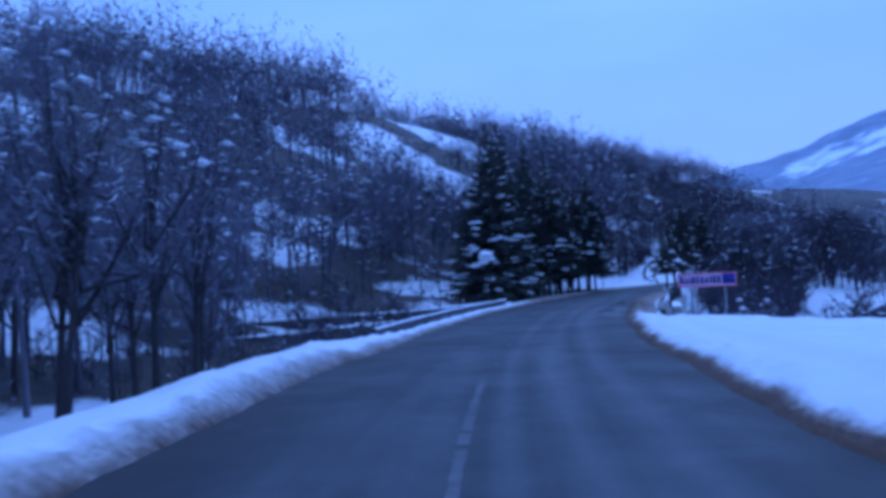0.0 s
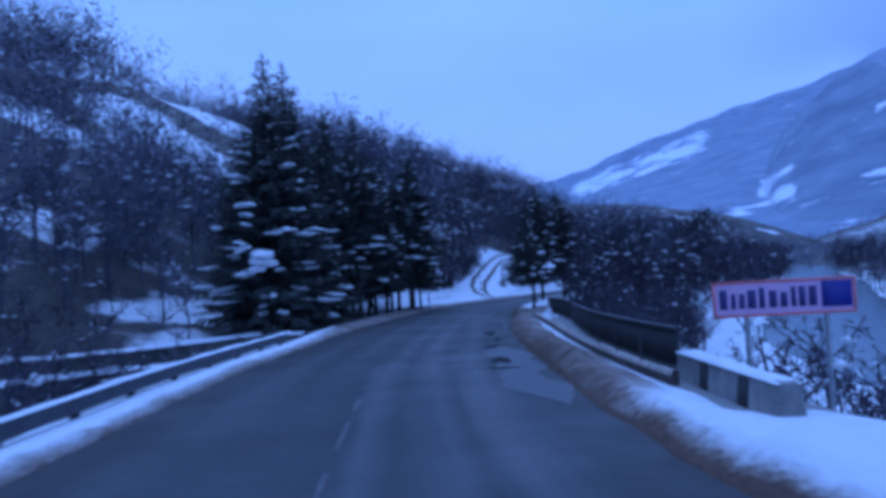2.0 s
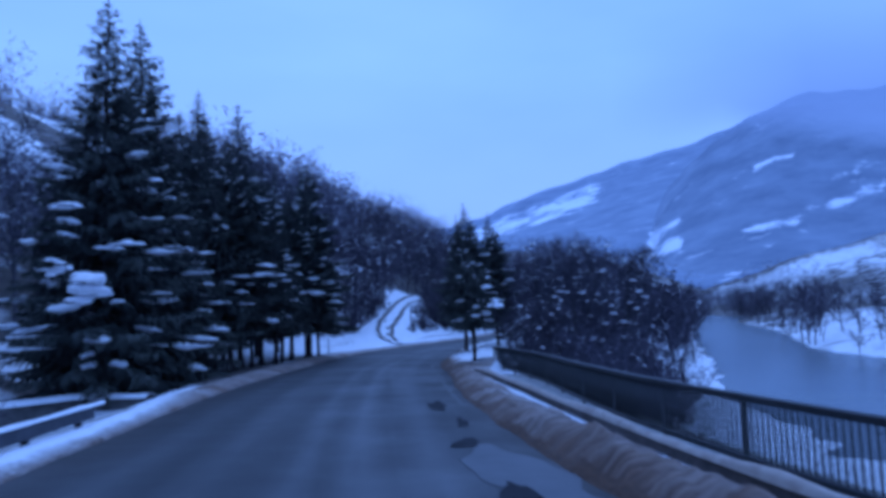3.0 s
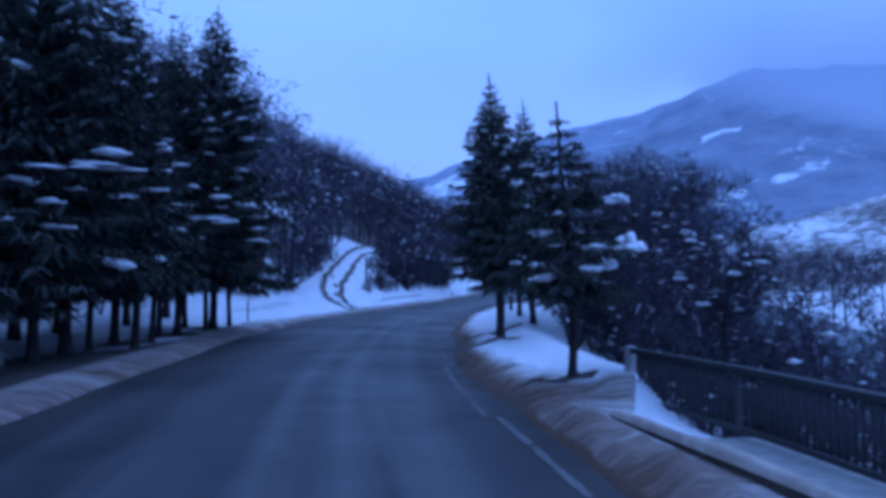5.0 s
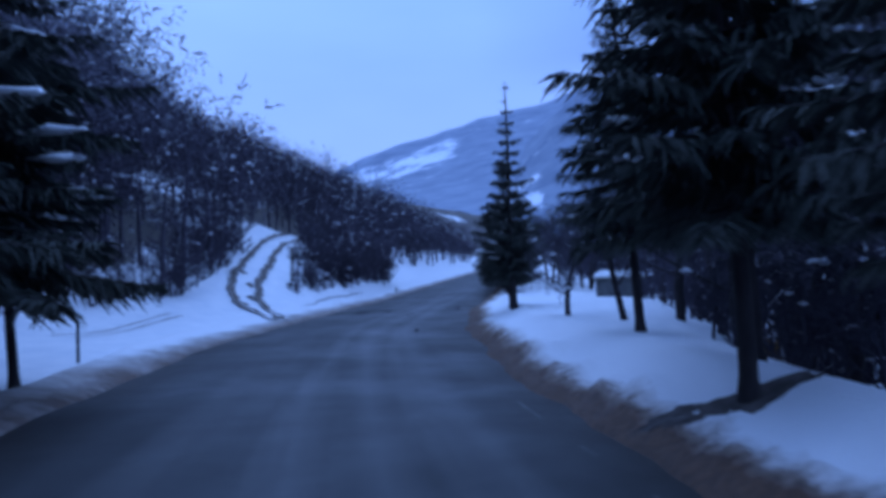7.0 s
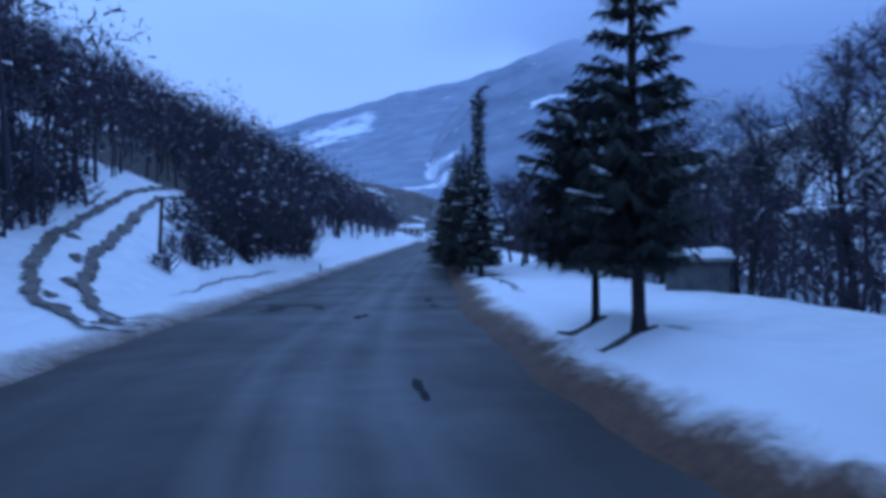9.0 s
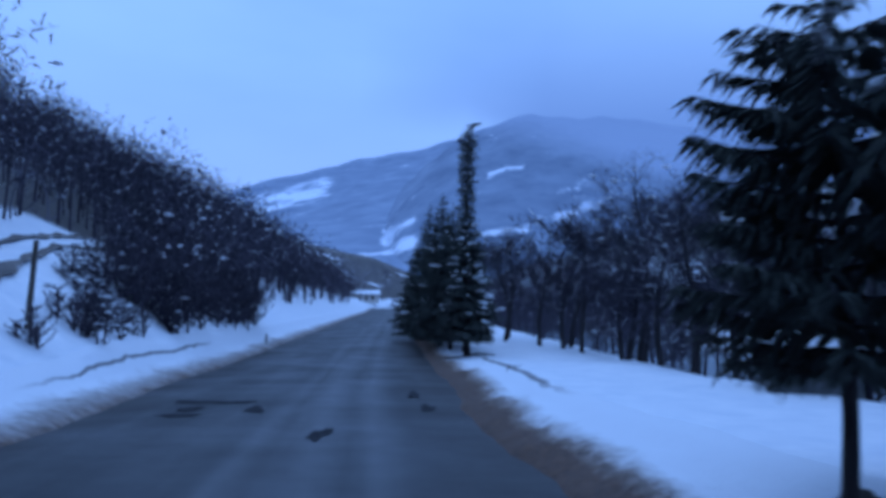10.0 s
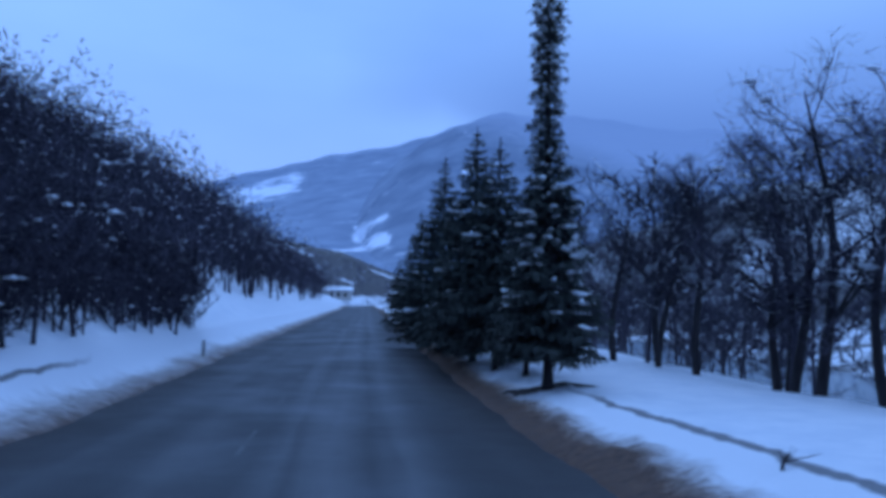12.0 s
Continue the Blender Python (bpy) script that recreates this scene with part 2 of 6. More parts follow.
DIRTY = grained("gritty_grey_snow", (0.26, 0.20, 0.17), (0.52, 0.45, 0.40), 5.0, 0.75, 0.6, 0.03)
LINE = grained("faded_road_paint", (0.06, 0.06, 0.063), (0.15, 0.15, 0.15), 5.0, 0.75, 0.3, 0.004)


# ---- mesh helpers ----
def mesh_of(name, verts, faces, mats, uv=None, index=None, smooth=False):
    me = bpy.data.meshes.new(name)
    verts = np.asarray(verts, float)
    if isinstance(faces, np.ndarray):
        me.vertices.add(len(verts))
        me.vertices.foreach_set("co", verts.ravel())
        k = faces.shape[1]
        me.loops.add(faces.size)
        me.loops.foreach_set("vertex_index", faces.ravel().astype(np.int32))
        me.polygons.add(len(faces))
        me.polygons.foreach_set("loop_start", np.arange(0, faces.size, k, dtype=np.int32))
    else:
        me.from_pydata(verts.tolist(), [], faces)
    for m in mats if isinstance(mats, (list, tuple)) else [mats]:
        me.materials.append(m)
    if index is not None:
        me.polygons.foreach_set("material_index", np.asarray(index, np.int32))
    if smooth:
        me.polygons.foreach_set("use_smooth", np.ones(len(me.polygons), bool))
    if uv is not None:
        loops = np.zeros(len(me.loops), np.int32)
        me.loops.foreach_get("vertex_index", loops)
        me.uv_layers.new(name="UVMap").data.foreach_set("uv", np.asarray(uv, float)[loops].ravel())
    me.update(calc_edges=True)
    me.validate()
    return me


def part(name, me, parent, label=""):
    ob = new(name, me)
    ob.parent = parent
    return tagged(ob, label) if label else ob


def thing(name, at, label, category, group="", kind="", turn=0.0):
    ob = new(name)
    ob.matrix_world = pose(*at, 0, 0, turn)
    return tagged(ob, label, category, group, kind)


def grid_faces(rows, cols):
    i = (np.arange(rows - 1)[:, None] * cols + np.arange(cols - 1)[None]).ravel()
    return np.stack([i, i + 1, i + cols + 1, i + cols], 1)


class Pile:
    """Collects triangles and quads (as two triangles) into one mesh, each with a material slot."""

    def __init__(self):
        self.v, self.f, self.m, self.n = [], [], [], 0

    def add(self, verts, faces, slot=0):
        verts, faces = np.asarray(verts, float).reshape(-1, 3), np.asarray(faces, int)
        if faces.shape[1] == 4:
            faces = np.concatenate([faces[:, (0, 1, 2)], faces[:, (0, 2, 3)]])
        self.v.append(verts)
        self.f.append(faces + self.n)
        self.m.append(np.full(len(faces), slot))
        self.n += len(verts)
        return self

    def arrays(self):
        return np.concatenate(self.v), np.concatenate(self.f), np.concatenate(self.m)

    def mesh(self, name, mats, smooth=False):
        v, f, m = self.arrays()
        return mesh_of(name, v, f, mats, index=m, smooth=smooth)


def tube(points, radii, sides=6, cap=True):
    """A tapered tube along a polyline: vertices and quads."""
    p, r = np.asarray(points, float), np.asarray(radii, float)
    t = np.gradient(p, axis=0)
    t /= np.linalg.norm(t, axis=1, keepdims=True) + 1e-9
    ref = np.where(np.abs(t[:, 2:3]) > 0.9, [[1.0, 0, 0]], [[0, 0, 1.0]])
    a = np.cross(t, ref)
    a /= np.linalg.norm(a, axis=1, keepdims=True) + 1e-9
    b = np.cross(t, a)
    ang = np.arange(sides) * 2 * np.pi / sides
    v = (p[:, None] + r[:, None, None] * (np.cos(ang)[None, :, None] * a[:, None] + np.sin(ang)[None, :, None] * b[:, None])).reshape(-1, 3)
    k = np.arange(sides)
    f = [np.stack([i * sides + k, i * sides + (k + 1) % sides, (i + 1) * sides + (k + 1) % sides, (i + 1) * sides + k], 1) for i in range(len(p) - 1)]
    if cap:
        v = np.concatenate([v, p[-1:], p[:1]])
        e = (len(p) - 1) * sides
        n = len(v)
        f.append(np.stack([e + k, e + (k + 1) % sides, np.full(sides, n - 2), np.full(sides, n - 2)], 1))
        f.append(np.stack([(k + 1) % sides, k, np.full(sides, n - 1), np.full(sides, n - 1)], 1))
    return v, np.concatenate(f)


def box(x0, x1, y0, y1, z0, z1, bevel=0.0):
    """A box with chamfered upright and top edges: vertices and quads."""
    b = bevel
    v, f = [], []
    for z, g in ((z0, 0.0), (z1 - b, 0.0), (z1, b)) if b else ((z0, 0.0), (z1, 0.0)):
        x, X, y, Y = x0 + g, x1 - g, y0 + g, y1 - g
        v += [(x + b, y, z), (X - b, y, z), (X, y + b, z), (X, Y - b, z), (X - b, Y, z), (x + b, Y, z), (x, Y - b, z), (x, y + b, z)] if b else [(x, y, z), (X, y, z), (X, Y, z), (x, Y, z)]
    k = 8 if b else 4
    for r in range(len(v) // k - 1):
        f += [(r * k + i, r * k + (i + 1) % k, (r + 1) * k + (i + 1) % k, (r + 1) * k + i) for i in range(k)]
    top, low = len(v) - k, 0
    if b:
        for base in (top, low):
            f += [(base, base + 1, base + 2, base + 3), (base, base + 3, base + 4, base + 7), (base + 4, base + 5, base + 6, base + 7)]
    else:
        f += [(0, 3, 2, 1), (top, top + 1, top + 2, top + 3)]
    return np.array(v, float), np.array(f)


def wave(x, y, seed=0.0):
    """Cheap smooth unevenness, about -1 to 1."""
    return (np.sin(x * 0.9 + 1.7 * seed + 1.3 * np.sin(y * 0.53 + seed)) + np.sin(y * 1.1 - 0.7 * seed + 1.1 * np.sin(x * 0.61 - seed)) + 0.6 * np.sin(2.3 * x - 1.9 * y + seed)) / 2.6


# ---- the lie of the land: the road's centre line, and heights beside it ----
KNOTS = np.array([(-6, -140), (-1.2, -40), (-0.3, -12), (0.0, 0), (0.3, 6.8), (1.0, 14), (2.2, 22), (4.5, 32.8), (7.6, 43), (11.3, 53.7), (15.6, 63.2), (21.3, 73.9), (28.5, 83.6), (36.9, 94.3), (43.6, 102.6), (62.2, 125.5), (90, 159.8), (118, 194), (150, 235), (171, 257), (198, 275), (275, 312)], float)


def centre_line():
    k = np.concatenate([[0], np.cumsum(np.hypot(*np.diff(KNOTS, axis=0).T))])
    k -= k[3]
    fine = np.arange(k[0], k[-1], 0.25)
    xy = np.stack([np.interp(fine, k, KNOTS[:, i]) for i in (0, 1)], 1)
    win = np.hanning(53)
    win /= win.sum()
    pad = np.concatenate([np.repeat(xy[:1], 26, 0), xy, np.repeat(xy[-1:], 26, 0)])
    return fine, np.stack([np.convolve(pad[:, i], win, "valid") for i in (0, 1)], 1)


S, C = centre_line()
HEAD = np.gradient(C, axis=0)
HEAD /= np.linalg.norm(HEAD, axis=1, keepdims=True)


def place(s, d):
    """World x, y at s metres along the road and d metres to the right of its centre line."""
    s, d = np.asarray(s, float), np.asarray(d, float)
    x, y = np.interp(s, S, C[:, 0]), np.interp(s, S, C[:, 1])
    hx, hy = np.interp(s, S, HEAD[:, 0]), np.interp(s, S, HEAD[:, 1])
    return x + hy * d, y - hx * d


def along(x, y):
    """s and d of a world place."""
    i = int(np.argmin((C[:, 0] - x) ** 2 + (C[:, 1] - y) ** 2))
    return float(S[i]), float((x - C[i, 0]) * HEAD[i, 1] - (y - C[i, 1]) * HEAD[i, 0])


def road_z(s):
    return np.where(np.asarray(s) > 104, 0.017 * (np.asarray(s) - 104), 0.0)


# Cross-sections: s, then pairs of (distance from the centre line, height), the same count in each
LEFT = [
    (-140, (3.6, .25), (5, .3), (8, -1.2), (16, -1.8), (24, -1.0), (70, 26), (110, 28), (200, 32)),
    (18, (3.6, .25), (5, .2), (8, -1.3), (16, -2.0), (25, -1.0), (70, 26), (110, 28), (200, 32)),
    (23, (3.6, .06), (4.5, .0), (4.8, -2.4), (14, -2.8), (24, -0.8), (70, 26), (110, 28), (200, 32)),
    (44, (3.6, .06), (4.5, .0), (4.8, -2.2), (13, -2.4), (20, 0.0), (70, 25.5), (110, 28), (200, 33)),
    (49, (3.6, .10), (4.5, .05), (6, -.4), (10, -.5), (18, 1.0), (70, 25.5), (110, 29), (200, 34)),
    (66, (3.6, .15), (4.6, .15), (7, .1), (10, .5), (15, 3.0), (65, 27), (110, 31), (200, 35)),
    (80, (3.6, .15), (4.6, .25), (6.2, .45), (8, .8), (12, 2.6), (60, 28), (110, 33), (200, 36)),
    (90, (3.6, .15), (4.6, .75), (5.8, 1.4), (7.4, 2.1), (10.4, 2.8), (56, 28.5), (110, 34), (200, 38)),
    (101, (3.6, .20), (4.6, .9), (5.8, 1.8), (7.4, 3.3), (10.4, 4.2), (52, 27), (110, 34), (200, 40)),
    (150, (3.6, .20), (4.6, .7), (5.8, 1.4), (9, 3.0), (14, 7.0), (55, 26), (110, 34), (200, 42)),
    (520, (3.6, .20), (4.6, .7), (5.8, 1.2), (9, 1.6), (14, 3.0), (55, 20), (110, 32), (200, 44)),
]
RIGHT = [
    (-140, (3.6, .20), (4.6, .7), (6, 1.0), (9, 1.4), (14, 1.6), (22, -3.8), (34, -1.4), (110, 8)),
    (4, (3.6, .20), (4.6, .6), (6, .9), (9, 1.3), (13, 1.2), (21, -3.9), (34, -1.4), (110, 8)),
    (13, (3.6, .20), (4.6, .4), (6, .45), (9, .6), (11, .3), (22, -4.0), (34, -1.4), (110, 8)),
    (24, (3.6, .15), (4.4, .25), (5.2, .25), (6.0, .2), (6.8, -.8), (21, -4.0), (34, -1.3), (110, 8)),
    (27, (3.6, .05), (4.6, .0), (5.2, .0), (5.3, -1.6), (9, -2.2), (23, -4.1), (34, -1.2), (110, 8)),
    (51.4, (3.6, .05), (4.6, .02), (4.85, -.05), (5.1, -1.3), (9, -2.1), (23, -4.1), (34, -1.0), (110, 9)),
    (52.6, (3.6, .36), (4.2, .44), (4.7, .42), (5.6, -.5), (8, -1.6), (23, -4.1), (34, -0.9), (110, 10)),
    (62, (3.6, .40), (4.4, .50), (4.8, .52), (5.6, .20), (8, -1.3), (23, -3.7), (34, -0.8), (110, 11)),
    (70, (3.6, .39), (4.4, .50), (5.2, .54), (6.4, .50), (8.8, -.8), (24, -3.5), (34, -0.7), (110, 11.5)),
    (75, (3.6, .38), (4.4, .50), (5.2, .55), (7.6, .55), (10.4, -.4), (24, -3.3), (34, -0.6), (110, 12)),
    (86, (3.6, .26), (4.4, .40), (5.2, .42), (9.5, .42), (11.5, -.1), (24, -3.1), (34, -0.5), (110, 10.6)),
    (100, (3.6, .15), (4.4, .3), (5.2, .3), (9, .25), (11, .0), (24, -2.9), (34, -0.3), (110, 9)),
    (520, (3.6, .15), (4.4, .3), (5.2, .3), (9, .3), (11, .1), (24, -2.1), (34, -0.3), (110, 2)),
]


def section(table, s, d):
    """Height at s and |d|, between the cross-sections."""
    keys = np.array([row[0] for row in table], float)
    at = np.array([[p[0] for p in row[1:]] for row in table])
    z = np.array([[p[1] for p in row[1:]] for row in table])
    s, d = np.broadcast_arrays(np.asarray(s, float), np.asarray(d, float))
    out = np.zeros(s.shape)
    flat_s, flat_d, flat = s.ravel(), d.ravel(), out.reshape(-1)
    for value in np.unique(flat_s):
        who = flat_s == value
        a = [np.interp(value, keys, at[:, i]) for i in range(at.shape[1])]
        h = [np.interp(value, keys, z[:, i]) for i in range(z.shape[1])]
        flat[who] = np.interp(flat_d[who], a, h)
    return flat.reshape(s.shape)


def land(s, d):
    s, d = np.broadcast_arrays(np.asarray(s, float), np.asarray(d, float))
    z = np.where(d < 0, section(LEFT, s, np.abs(d)), section(RIGHT, s, np.abs(d)))
    x, y = place(s, d)
    off = np.clip((np.abs(d) - 3.9) / 6, 0, 1)
    rough = 0.10 * wave(x * 0.9, y * 0.9, 2) + 0.05 * wave(x * 2.7, y * 2.7, 5)
    rough = rough + np.clip((np.abs(d) - 14) / 30, 0, 1) * 1.6 * wave(x * 0.11, y * 0.11, 3)
    return z + rough * off + road_z(s)


def land_xy(x, y):
    s, d = along(x, y)
    return float(land(s, d))


# Bare, needle-strewn ground under the firs: place and radius
UNDER_FIRS = [(3.1, 52.4, 1.8), (4.1, 55.4, 1.8), (5.6, 58.5, 2.4), (7.6, 59.2, 2.4), (9.3, 62.3, 1.1), (11.0, 64.2, 0.9), (12.3, 66.3, 0.8), (1.0, 55.5, 1.6), (5.6, 54.4, 1.4), (7.8, 58.2, 1.2), (18.1, 58.8, 0.85), (16.5, 56.0, 0.6), (27.07, 73.83, 0.8), (26.0, 72.26, 0.8), (14.4, 50.4, 0.4)]


def wood_edge(s):
    """How far from the centre line the hillside woods begin."""
    return np.interp(s, (-60, 20, 30, 50, 60, 66, 72, 80, 83, 86, 88, 91.5, 94, 99, 105, 113, 400), (17, 17, 8, 9, 10.5, 9.6, 8.6, 8.6, 7.2, 7.2, 7.6, 8.1, 8.6, 9.6, 10.4, 8, 7))


def open_snow(s, d):
    """Clearings on the hill: 1 inside, 0 outside."""
    x, y = place(s, d)
    out = np.zeros(np.shape(x))
    for ax, ay, bx, by, r in CLEARINGS:
        t = np.clip(((x - ax) * (bx - ax) + (y - ay) * (by - ay)) / ((bx - ax) ** 2 + (by - ay) ** 2), 0, 1)
        gap = np.hypot(x - ax - t * (bx - ax), y - ay - t * (by - ay))
        out = np.maximum(out, np.clip(1.5 - gap / r, 0, 1))
    speckle = np.clip((-0.68 - wave(x * 0.17, y * 0.17, 11)) * 5, 0, 1) * 0.9
    return np.maximum(out, speckle)


# Open snow on the hill: from, to, half width
CLEARINGS = [(-9, 110, 4.5, 98, 4.6), (-2, 125, 7, 130, 4.2), (-14.5, 66, -13, 68, 1.8), (-9.5, 67.5, -8.5, 69.5, 1.6), (20.2, 88.3, 20.6, 89.4, 0.9), (18.0, 84.6, 18.6, 85.6, 0.9), (-12, 58, -11.5, 60.5, 1.8), (-11, 48, -9.5, 50, 1.8)]


def ground():
    s = np.concatenate([np.arange(-130, -12, 4.0), np.arange(-12, 118, 0.6), np.arange(118, 470, 5.0)])
    near = np.array([3.3, 3.6, 3.9, 4.15, 4.4, 4.7, 5.0, 5.4, 5.8, 6.3, 6.9, 7.6, 8.4, 9.3, 10.3, 11.5, 13, 15, 17.5, 20.5, 24, 28, 33, 39, 46, 54, 63, 73, 84, 96, 109])
    d = np.concatenate([-np.array([125, 145, 170, 200])[::-1], -near[::-1], near])
    ss, dd = np.meshgrid(s, d, indexing="ij")
    x, y = place(ss, dd)
    z = land(ss, dd)
    wooded = np.clip((-dd - wood_edge(ss)) / 4, 0, 1) * (1 - open_snow(ss, dd)) + np.clip((dd - 12) / 4, 0, 1) * np.interp(ss, (20, 60, 80, 150, 200), (0.12, 0.25, 0.5, 0.6, 1.1))
    for fx, fy, fr in UNDER_FIRS:
        wooded = np.maximum(wooded, 0.85 * np.clip(1.6 - np.hypot(x - fx, y - fy) / fr, 0, 1))
    # needles and bare earth under the row of firs, with snow left between
    row = np.interp(ss, (48, 51, 69, 73), (0, 1, 1, 0)) * np.clip((-dd - 3.3) / 0.5, 0, 1) * np.clip((np.interp(ss, (52, 58, 64, 72), (5.5, 5.0, 4.4, 4.2)) + wave(x * 0.8, y * 0.8, 5) * np.interp(ss, (52, 64), (1.2, 0.4)) + dd) / 0.6, 0, 1)
    wooded = np.maximum(wooded, 0.92 * row)
    for side in (-1, 1):
        under = (dd * side > 0) & (np.abs(dd) < np.interp(ss, *EDGE[side]) + 1.55 * np.interp(ss, *BROAD[side]))
        z[under] -= 0.3
    sunk = np.abs(dd) < 3.5
    z[sunk] = road_z(ss[sunk]) - 0.25
    v = np.stack([x, y, z], -1).reshape(-1, 3)
    tagged(new("ground", mesh_of("ground", v, grid_faces(len(s), len(d)), LAND, uv=np.stack([wooded, ss * 0.01], -1).reshape(-1, 2), smooth=True)), "uneven snow-covered ground falling to a stream and rising to a hill", "ground", kind="structure")


def road():
    s = np.concatenate([np.arange(-130, -10, 3.0), np.arange(-10, 120, 0.5), np.arange(120, 440, 3.0)])
    d = np.linspace(-3.7, 3.7, 17)
    ss, dd = np.meshgrid(s, d, indexing="ij")
    x, y = place(ss, dd)
    z = road_z(ss) + 0.03 - 0.0035 * dd**2 + 0.006 * wave(x * 1.3, y * 1.3, 4)
    v = np.stack([x, y, z], -1).reshape(-1, 3)
    uv = np.stack([dd, ss], -1).reshape(-1, 2)
    tagged(new("road", mesh_of("road", v, grid_faces(len(s), len(d)), ASPHALT, uv=uv, smooth=True)), "worn grey two-lane asphalt road, damp, with pale wheel marks", "road", kind="structure")


def snow_bank(side, label):
    """The ploughed bank along one edge: foot, crest and back."""
    s = np.concatenate([np.arange(-60, -8, 1.0), np.arange(-8, 116, 0.22), np.arange(116, 300, 1.5)])
    w = np.array([0, .10, .22, .36, .5, .66, .84, 1.02, 1.22, 1.45, 1.75, 2.1])
    prof = np.array([-.04, .05, .12, .18, .24, .29, .32, .32, .29, .22, .10, -.12])
    ss, ww = np.meshgrid(s, w, indexing="ij")
    jag = 0.12 * wave(ss * 0.7, ss * 0.0, 3 + side) + 0.06 * wave(ss * 2.9, ww * 0, 7 + side)
    wide = np.interp(ss, *BROAD[side])
    dd = side * (np.interp(ss, *EDGE[side]) + jag * np.clip(wide, 0.5, 1) + ww * wide)
    x, y = place(ss, dd)
    lump = 0.8 + 0.28 * wave(ss * 0.55, ww, 9 + side) + 0.20 * wave(ss * 2.6, ww * 5, 1 + side) + 0.10 * wave(ss * 6.1, ww * 11, 4)
    if side > 0:
        lump = lump + np.interp(ss, (22, 28, 47, 52), (0, 1, 1, 0)) * (0.15 * wave(ss * 2.1, ww * 3, 21) + 0.09 * wave(ss * 6.7, ww * 9, 22))
    # loose chunks thrown up by the plough
    chunk = np.random.default_rng(8 + side).normal(0, 1, ss.shape)
    chunk = chunk + 0.6 * np.roll(chunk, 1, 0) + 0.5 * np.roll(chunk, 1, 1)
    lump = lump + 0.085 * chunk * np.interp(np.abs(ss - 30), (0, 70, 120), (1, 1, 0.3))
    lift = np.interp(ss, *SIZE[side])
    z = road_z(ss) + np.where(prof[None] > 0, prof[None] * lump * lift, prof[None])
    base = land(ss, np.clip(np.abs(dd), 3.6, None) * side)
    out = np.clip((ww - 0.75) / 1.0, 0, 1)
    out = out * out * (3 - 2 * out)
    z = z * (1 - out) + out * (base + 0.05)
    z = np.where(ww > 2.0, base - 0.2, z)
    v = np.stack([x, y, z], -1).reshape(-1, 3)
    # how dirty: tan all over beside the bridge, grey under the firs with their shade put in, white-backed elsewhere
    if side > 0:
        tan = np.interp(ss, (24, 29, 52, 57), (0, 1, 1, 0))
        soil_shade = ww * np.interp(ss, (21, 28, 54, 74, 88), (1.5, 0.9, 0.9, 0.85, 0.66)) * (1 - tan) + tan * np.interp(ww, (0, 0.22, 2.1), (0.0, 0.31, 0.45))
    else:
        soil_shade = ww * np.interp(ss, (18, 24, 40, 48, 66, 76), (0.8, 0.8, 0.8, 0.05, 0.05, 0.46)) + np.interp(ss, (44, 50, 64, 72), (0, 0.03, 0.03, 0))
    uv = np.stack([soil_shade, ss], -1).reshape(-1, 2)
    f = grid_faces(len(s), len(w))
    if side < 0:
        f = f[:, ::-1]
    tagged(new("snow_bank", mesh_of("snow_bank", v, f, BANK[side], uv=uv, smooth=True)), label, "snow bank", kind="structure")


SIZE = {-1: ((-60, 18, 22, 45, 60, 90, 300), (1.3, 1.2, 0.55, 0.5, 0.45, 0.6, 0.7)), 1: ((-60, 10, 24, 30, 37, 46, 51, 54, 66, 74, 100, 300), (1.3, 1.1, 1.0, 0.9, 1.15, 0.75, 0.75, 1.05, 1.2, 1.0, 0.8, 0.8))}
BROAD = {-1: ((-60, 17, 22, 46, 52, 68, 76, 300), (1, 1, 0.46, 0.46, 0.52, 0.55, 0.9, 1)), 1: ((-60, 22, 27, 51.0, 53.0, 300), (1, 1, 0.62, 0.60, 1.0, 1))}
# Where the ploughed banks begin, from the centre line
EDGE = {-1: ((-60, 14, 19, 50, 54, 60, 66, 74, 79, 87, 94, 110, 300), (3.5, 3.5, 3.15, 3.1, 2.85, 2.85, 3.1, 3.0, 2.75, 2.75, 3.0, 3.1, 3.3)), 1: ((-60, 14, 20, 26, 32, 38, 44, 50, 58, 66, 74, 82, 90, 96, 300), (3.1, 3.05, 2.8, 2.85, 2.95, 2.9, 2.8, 2.95, 2.8, 2.9, 3.25, 3.25, 3.15, 3.35, 3.3))}
ground()
road()
snow_bank(-1, "low ploughed snow bank, white on top and gritty at its foot")
snow_bank(1, "brown gritty ploughed snow bank along the road's edge")
SURFACES = [BVHTree.FromPolygons([v.co for v in o.data.vertices], [p.vertices for p in o.data.polygons]) for o in scene.objects if o.name.startswith(("ground", "snow_bank"))]


def rest_z(x, y):
    """Height of the snow at a place: the ground or a bank lying on it."""
    hits = [tree.ray_cast(Vector((x, y, 80)), Vector((0, 0, -1)))[0] for tree in SURFACES]
    return max([h.z for h in hits if h] or [land_xy(x, y)])


